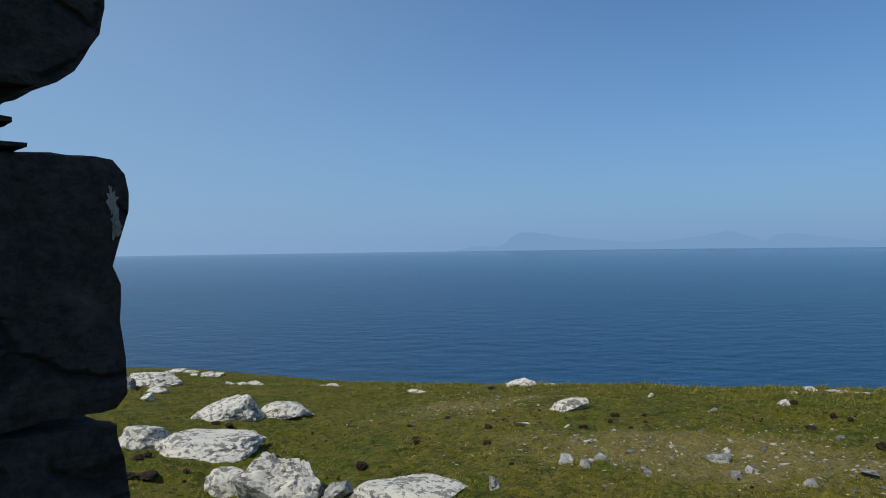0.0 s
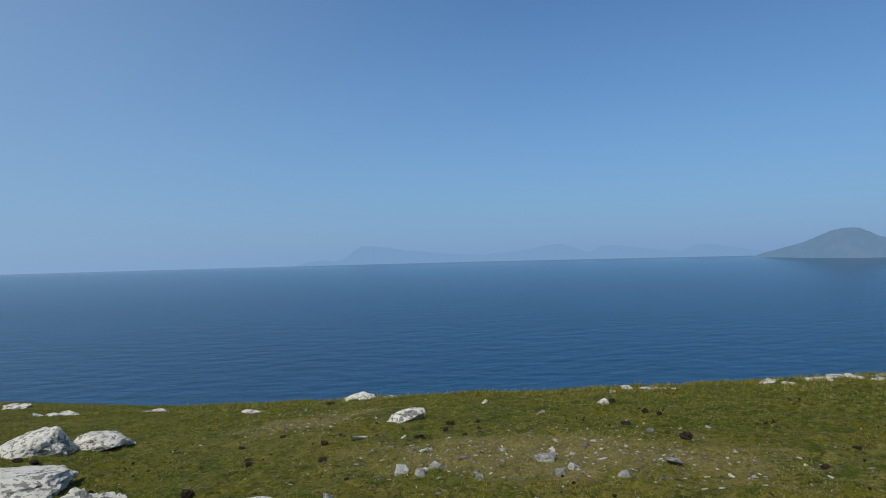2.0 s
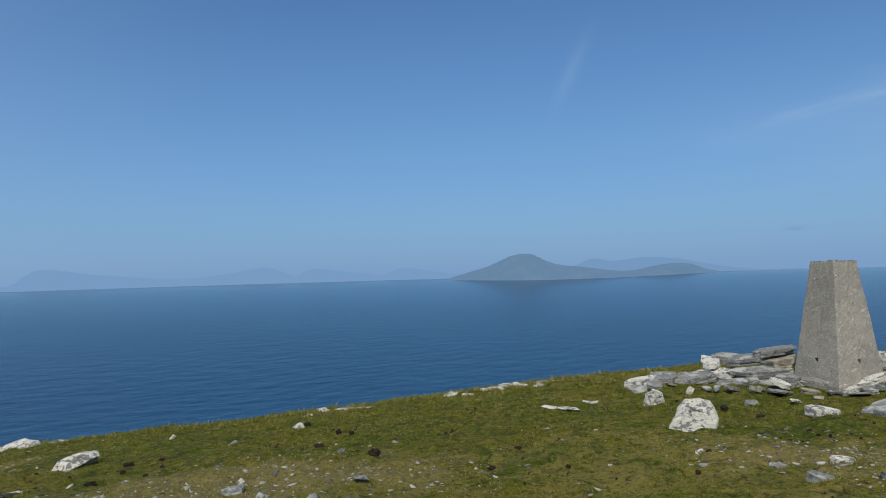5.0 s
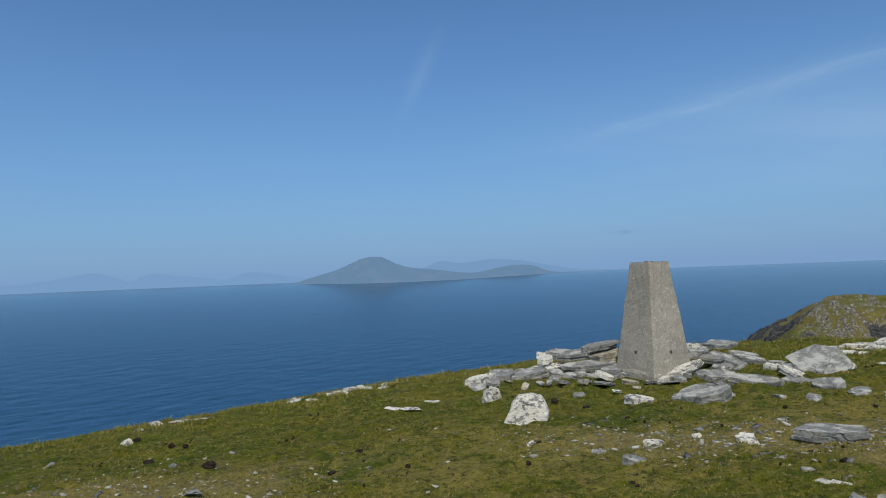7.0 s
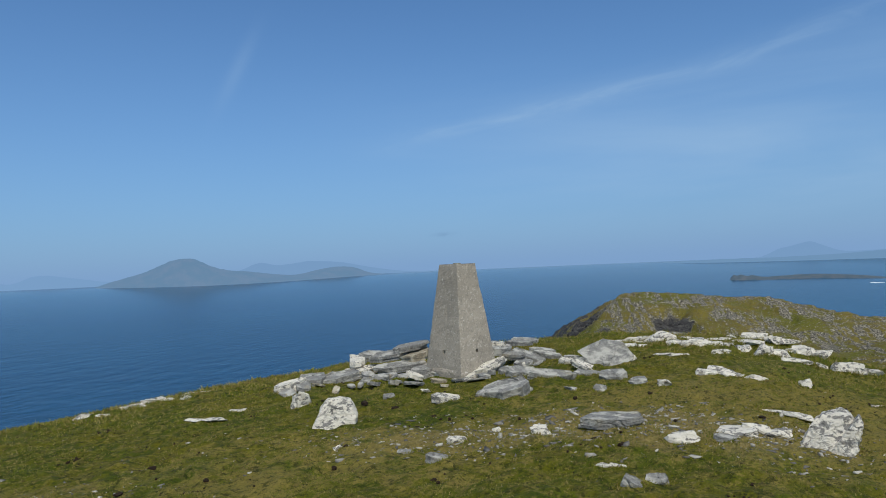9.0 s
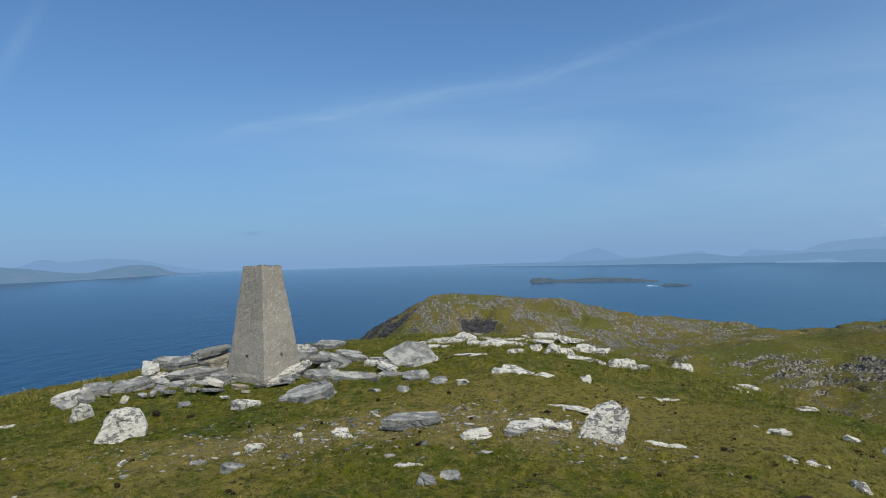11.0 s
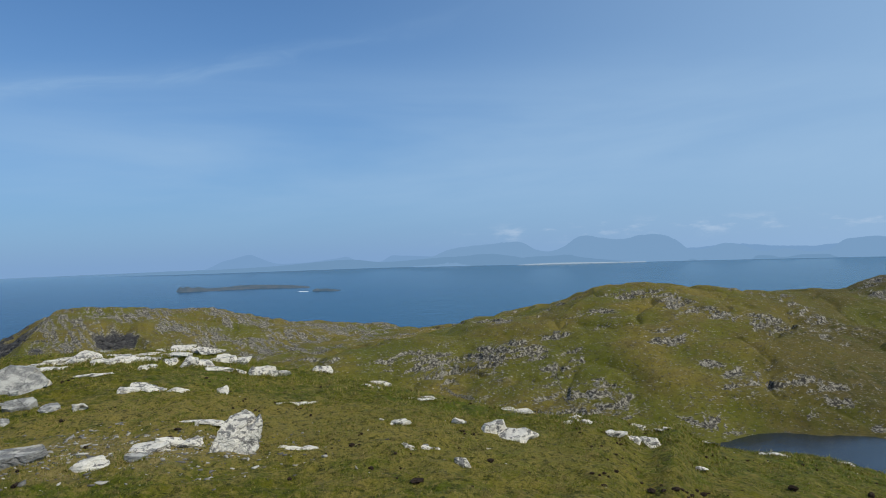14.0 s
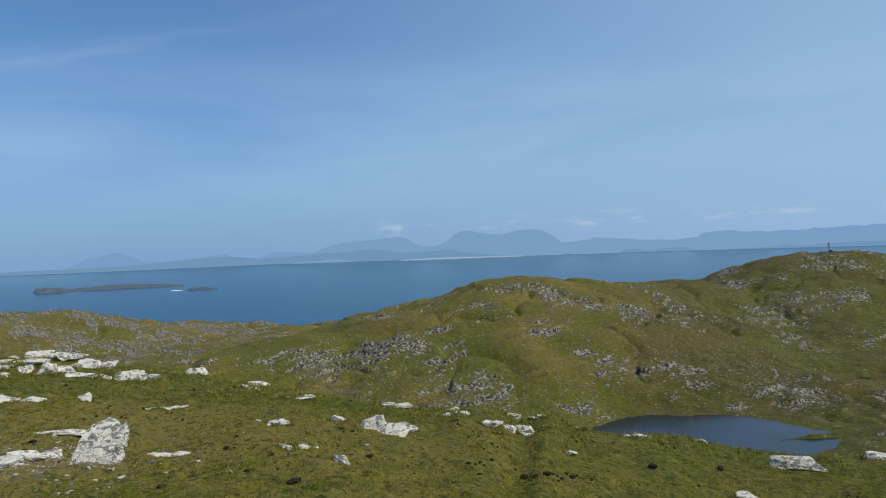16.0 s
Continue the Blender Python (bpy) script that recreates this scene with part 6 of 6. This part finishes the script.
clod(3.71, 7.50, 0.082, 0.044, 252)
clod(1.71, 7.19, 0.061, 0.039, 253)
clod(8.90, 5.45, 0.083, 0.040, 254)
clod(6.69, 4.13, 0.125, 0.050, 255)
clod(6.69, 3.75, 0.085, 0.029, 256)
clod(6.28, 2.90, 0.044, 0.026, 257)
clod(6.32, 2.68, 0.038, 0.022, 258)
clod(6.37, 2.23, 0.048, 0.026, 259)
clod(5.65, 1.13, 0.081, 0.029, 260)
clod(7.09, 1.92, 0.058, 0.032, 261)
clod(6.39, 0.86, 0.050, 0.020, 262)
clod(4.29, 3.98, 0.048, 0.030, 263)
clod(4.83, 3.18, 0.047, 0.030, 264)
clod(3.80, 4.34, 0.076, 0.030, 265)
clod(4.72, 2.24, 0.050, 0.023, 266)
clod(5.10, 0.20, 0.032, 0.019, 267)
clod(7.45, 1.27, 0.059, 0.024, 268)
clod(4.35, 4.64, 0.072, 0.033, 269)
clod(5.97, -1.14, 0.061, 0.026, 270)
clod(4.93, -1.42, 0.103, 0.019, 271)
clod(5.38, -1.19, 0.051, 0.020, 272)
clod(5.50, -4.89, 0.090, 0.041, 273)
clod(5.84, -6.08, 0.100, 0.046, 274)
clod(5.50, -2.13, 0.063, 0.025, 275)
clod(4.83, -2.73, 0.061, 0.017, 276)
clod(5.38, -0.62, 0.038, 0.020, 277)
clod(4.91, -3.15, 0.066, 0.023, 278)
clod(4.84, -3.20, 0.048, 0.019, 279)
clod(4.80, -3.28, 0.078, 0.023, 280)
clod(4.89, -3.42, 0.044, 0.016, 281)
clod(6.79, 0.23, 0.074, 0.021, 282)
clod(5.03, -2.74, 0.041, 0.020, 283)
clod(4.97, -2.77, 0.028, 0.015, 284)
clod(5.07, -2.86, 0.037, 0.018, 285)
clod(5.01, -2.86, 0.023, 0.015, 286)
clod(5.20, -3.03, 0.043, 0.021, 287)
clod(4.88, -3.38, 0.035, 0.017, 288)
clod(4.93, -3.49, 0.044, 0.021, 289)
clod(5.11, -3.66, 0.041, 0.019, 290)
clod(5.06, -3.68, 0.060, 0.029, 291)
clod(4.78, -3.36, 0.029, 0.015, 292)
clod(5.12, -3.77, 0.031, 0.015, 293)
clod(4.96, -3.26, 0.034, 0.016, 294)
clod(4.91, -3.16, 0.024, 0.015, 295)
clod(5.50, -3.37, 0.025, 0.015, 296)
clod(5.15, -3.21, 0.029, 0.015, 297)
clod(5.27, -4.20, 0.028, 0.015, 298)
clod(4.99, -3.82, 0.026, 0.015, 299)
clod(-2.78, 6.37, 0.127, 0.046, 300)
clod(-2.40, 5.69, 0.196, 0.049, 301)
clod(-2.54, 5.60, 0.133, 0.041, 302)
clod(-2.63, 6.71, 0.084, 0.038, 303)
clod(-2.15, 5.84, 0.073, 0.033, 304)
clod(0.51, 5.50, 0.046, 0.022, 305)


def build_litter():
    """Gravel on worn patches, and small pale stones strewn over the turf."""
    rng = np.random.RandomState(31)
    rows = []
    for cx, cy, su, sv in WORN:
        count = int((3600 if cy < 3 else 1500) * su * sv)
        a = math.atan2(cx, cy)
        u, v = rng.normal(0, su, count), rng.normal(0, sv, count)
        x, y = cx + u * math.cos(a) + v * math.sin(a), cy - u * math.sin(a) + v * math.cos(a)
        s = np.exp(rng.normal(-3.75, 0.62, count)).clip(0.008, 0.15)
        rows.append(np.stack([x, y, s], -1))
    n = 1100
    r, az = np.sqrt(rng.uniform(9, 14.5 ** 2, n)), np.radians(rng.uniform(-36, 152, n))
    rows.append(np.stack([r * np.sin(az), r * np.cos(az), np.exp(rng.normal(-4.2, 0.45, n)).clip(0.008, 0.06)], -1))
    rows = np.concatenate(rows)
    m = len(rows)
    z = land(rows[:, 0], rows[:, 1])[0] + EYE
    s = rows[:, 2]
    places = np.stack([rows[:, 0], rows[:, 1], z + 0.002 - 0.04 * s, s, s * rng.uniform(0.25, 0.65, m), s * rng.uniform(0.12, 0.32, m), rng.uniform(0, 6.28, m), rng.normal(0, 0.2, m)], -1)
    scatter_mesh("gravel", shard_templates(24, 520), places, M_GRAVEL, "small pale and grey stones strewn on worn turf", "gravel")


def build_crumbs():
    """Droppings and crumbs of peat strewn in clusters over the turf."""
    rng = np.random.RandomState(61)
    clusters = 110
    r, az = np.sqrt(rng.uniform(4.4 ** 2, 10.5 ** 2, clusters)), np.radians(rng.uniform(-32, 150, clusters))
    many = rng.randint(3, 13, clusters)
    cx, cy = np.repeat(r * np.sin(az), many), np.repeat(r * np.cos(az), many)
    m = len(cx)
    spread = np.repeat(rng.uniform(0.05, 0.28, clusters), many)
    x, y = cx + rng.normal(0, 1, m) * spread, cy + rng.normal(0, 1, m) * spread
    s = np.exp(rng.normal(-3.9, 0.4, m)).clip(0.010, 0.05)
    places = np.stack([x, y, land(x, y)[0] + EYE + 0.002, s, s * rng.uniform(0.6, 1.0, m), s * rng.uniform(0.5, 0.8, m), rng.uniform(0, 6.28, m), rng.normal(0, 0.3, m)], -1)
    scatter_mesh("peat_crumbs", stone_templates(8, 1, 0.2, 560), places, M_CLOD, "small dark crumbs and droppings on the turf", "crumbs")


build_crumbs()
build_litter()


def build_grass():
    """Short turf blades over the ground that the walk looks at closely."""
    rng = np.random.RandomState(7)
    n = 520000
    r = np.sqrt(rng.uniform(2.8 ** 2, 15.5 ** 2, n * 2))
    keep = rng.uniform(0, 1, n * 2) < np.clip(5.5 / r, 0.25, 1)
    r = r[keep][:n]
    az = np.radians(rng.uniform(-36, 152, len(r)))
    x, y = r * np.sin(az), r * np.cos(az)
    tuft = fbm(x / 0.35, y / 0.35, 3, 91)
    ok = tuft + 0.5 * fbm(x / 2.2, y / 2.2, 2, 93) > -0.22
    x, y, r, tuft = x[ok], y[ok], r[ok], tuft[ok]
    # a denser fringe round the foot of each stone
    for sx, sy, sw, sd, turn in PLACED:
        k = int(150 + 420 * sw)
        t, c, q = rng.uniform(0, 2 * math.pi, k), math.cos(radians(turn)), math.sin(radians(turn))
        u, v = (0.5 * sw + 0.012 + rng.normal(0, 0.018, k)) * np.cos(t), (0.5 * sd + 0.012 + rng.normal(0, 0.018, k)) * np.sin(t)
        x, y = np.append(x, sx + u * c - v * q), np.append(y, sy + u * q + v * c)
    fringe = len(x) - len(r)
    r, tuft = np.hypot(x, y), np.append(tuft, rng.uniform(0.3, 1.0, fringe))
    z = land(x, y)[0] + EYE
    m = len(x)
    h = 0.006 + 0.011 * rng.uniform(0, 1, m) ** 2 + 0.014 * np.clip(tuft, 0, 1)
    brow = smoothstep(0.75, 0.95, r / curve(np.degrees(np.arctan2(x, y)), REACH)) * smoothstep(1.35, 1.1, r / curve(np.degrees(np.arctan2(x, y)), REACH))
    h *= 1 + 2.6 * brow * rng.uniform(0, 1, m) ** 1.5
    w = rng.uniform(0.0020, 0.0042, m) * np.clip(r / 6, 0.8, 2)
    a, lean, bend = rng.uniform(0, 2 * math.pi, m), rng.uniform(0, 2 * math.pi, m), rng.uniform(0.3, 1.4, m)
    co = np.empty((m, 3, 3), np.float32)
    co[:, 0] = np.stack([x - w * np.cos(a), y - w * np.sin(a), z - 0.004], -1)
    co[:, 1] = np.stack([x + w * np.cos(a), y + w * np.sin(a), z - 0.004], -1)
    co[:, 2] = np.stack([x + h * bend * np.cos(lean), y + h * bend * np.sin(lean), z + h], -1)
    me = bpy.data.meshes.new("grass")
    me.vertices.add(m * 3)
    me.vertices.foreach_set("co", co.ravel())
    me.loops.add(m * 3)
    me.loops.foreach_set("vertex_index", np.arange(m * 3, dtype=np.int32))
    me.polygons.add(m)
    me.polygons.foreach_set("loop_start", np.arange(0, m * 3, 3, dtype=np.int32))
    me.update(calc_edges=True)
    me.materials.append(M_GRASS)
    tagged(new("grass", me), "short green grass blades with straw tips", "grass", kind="stuff")


build_grass()
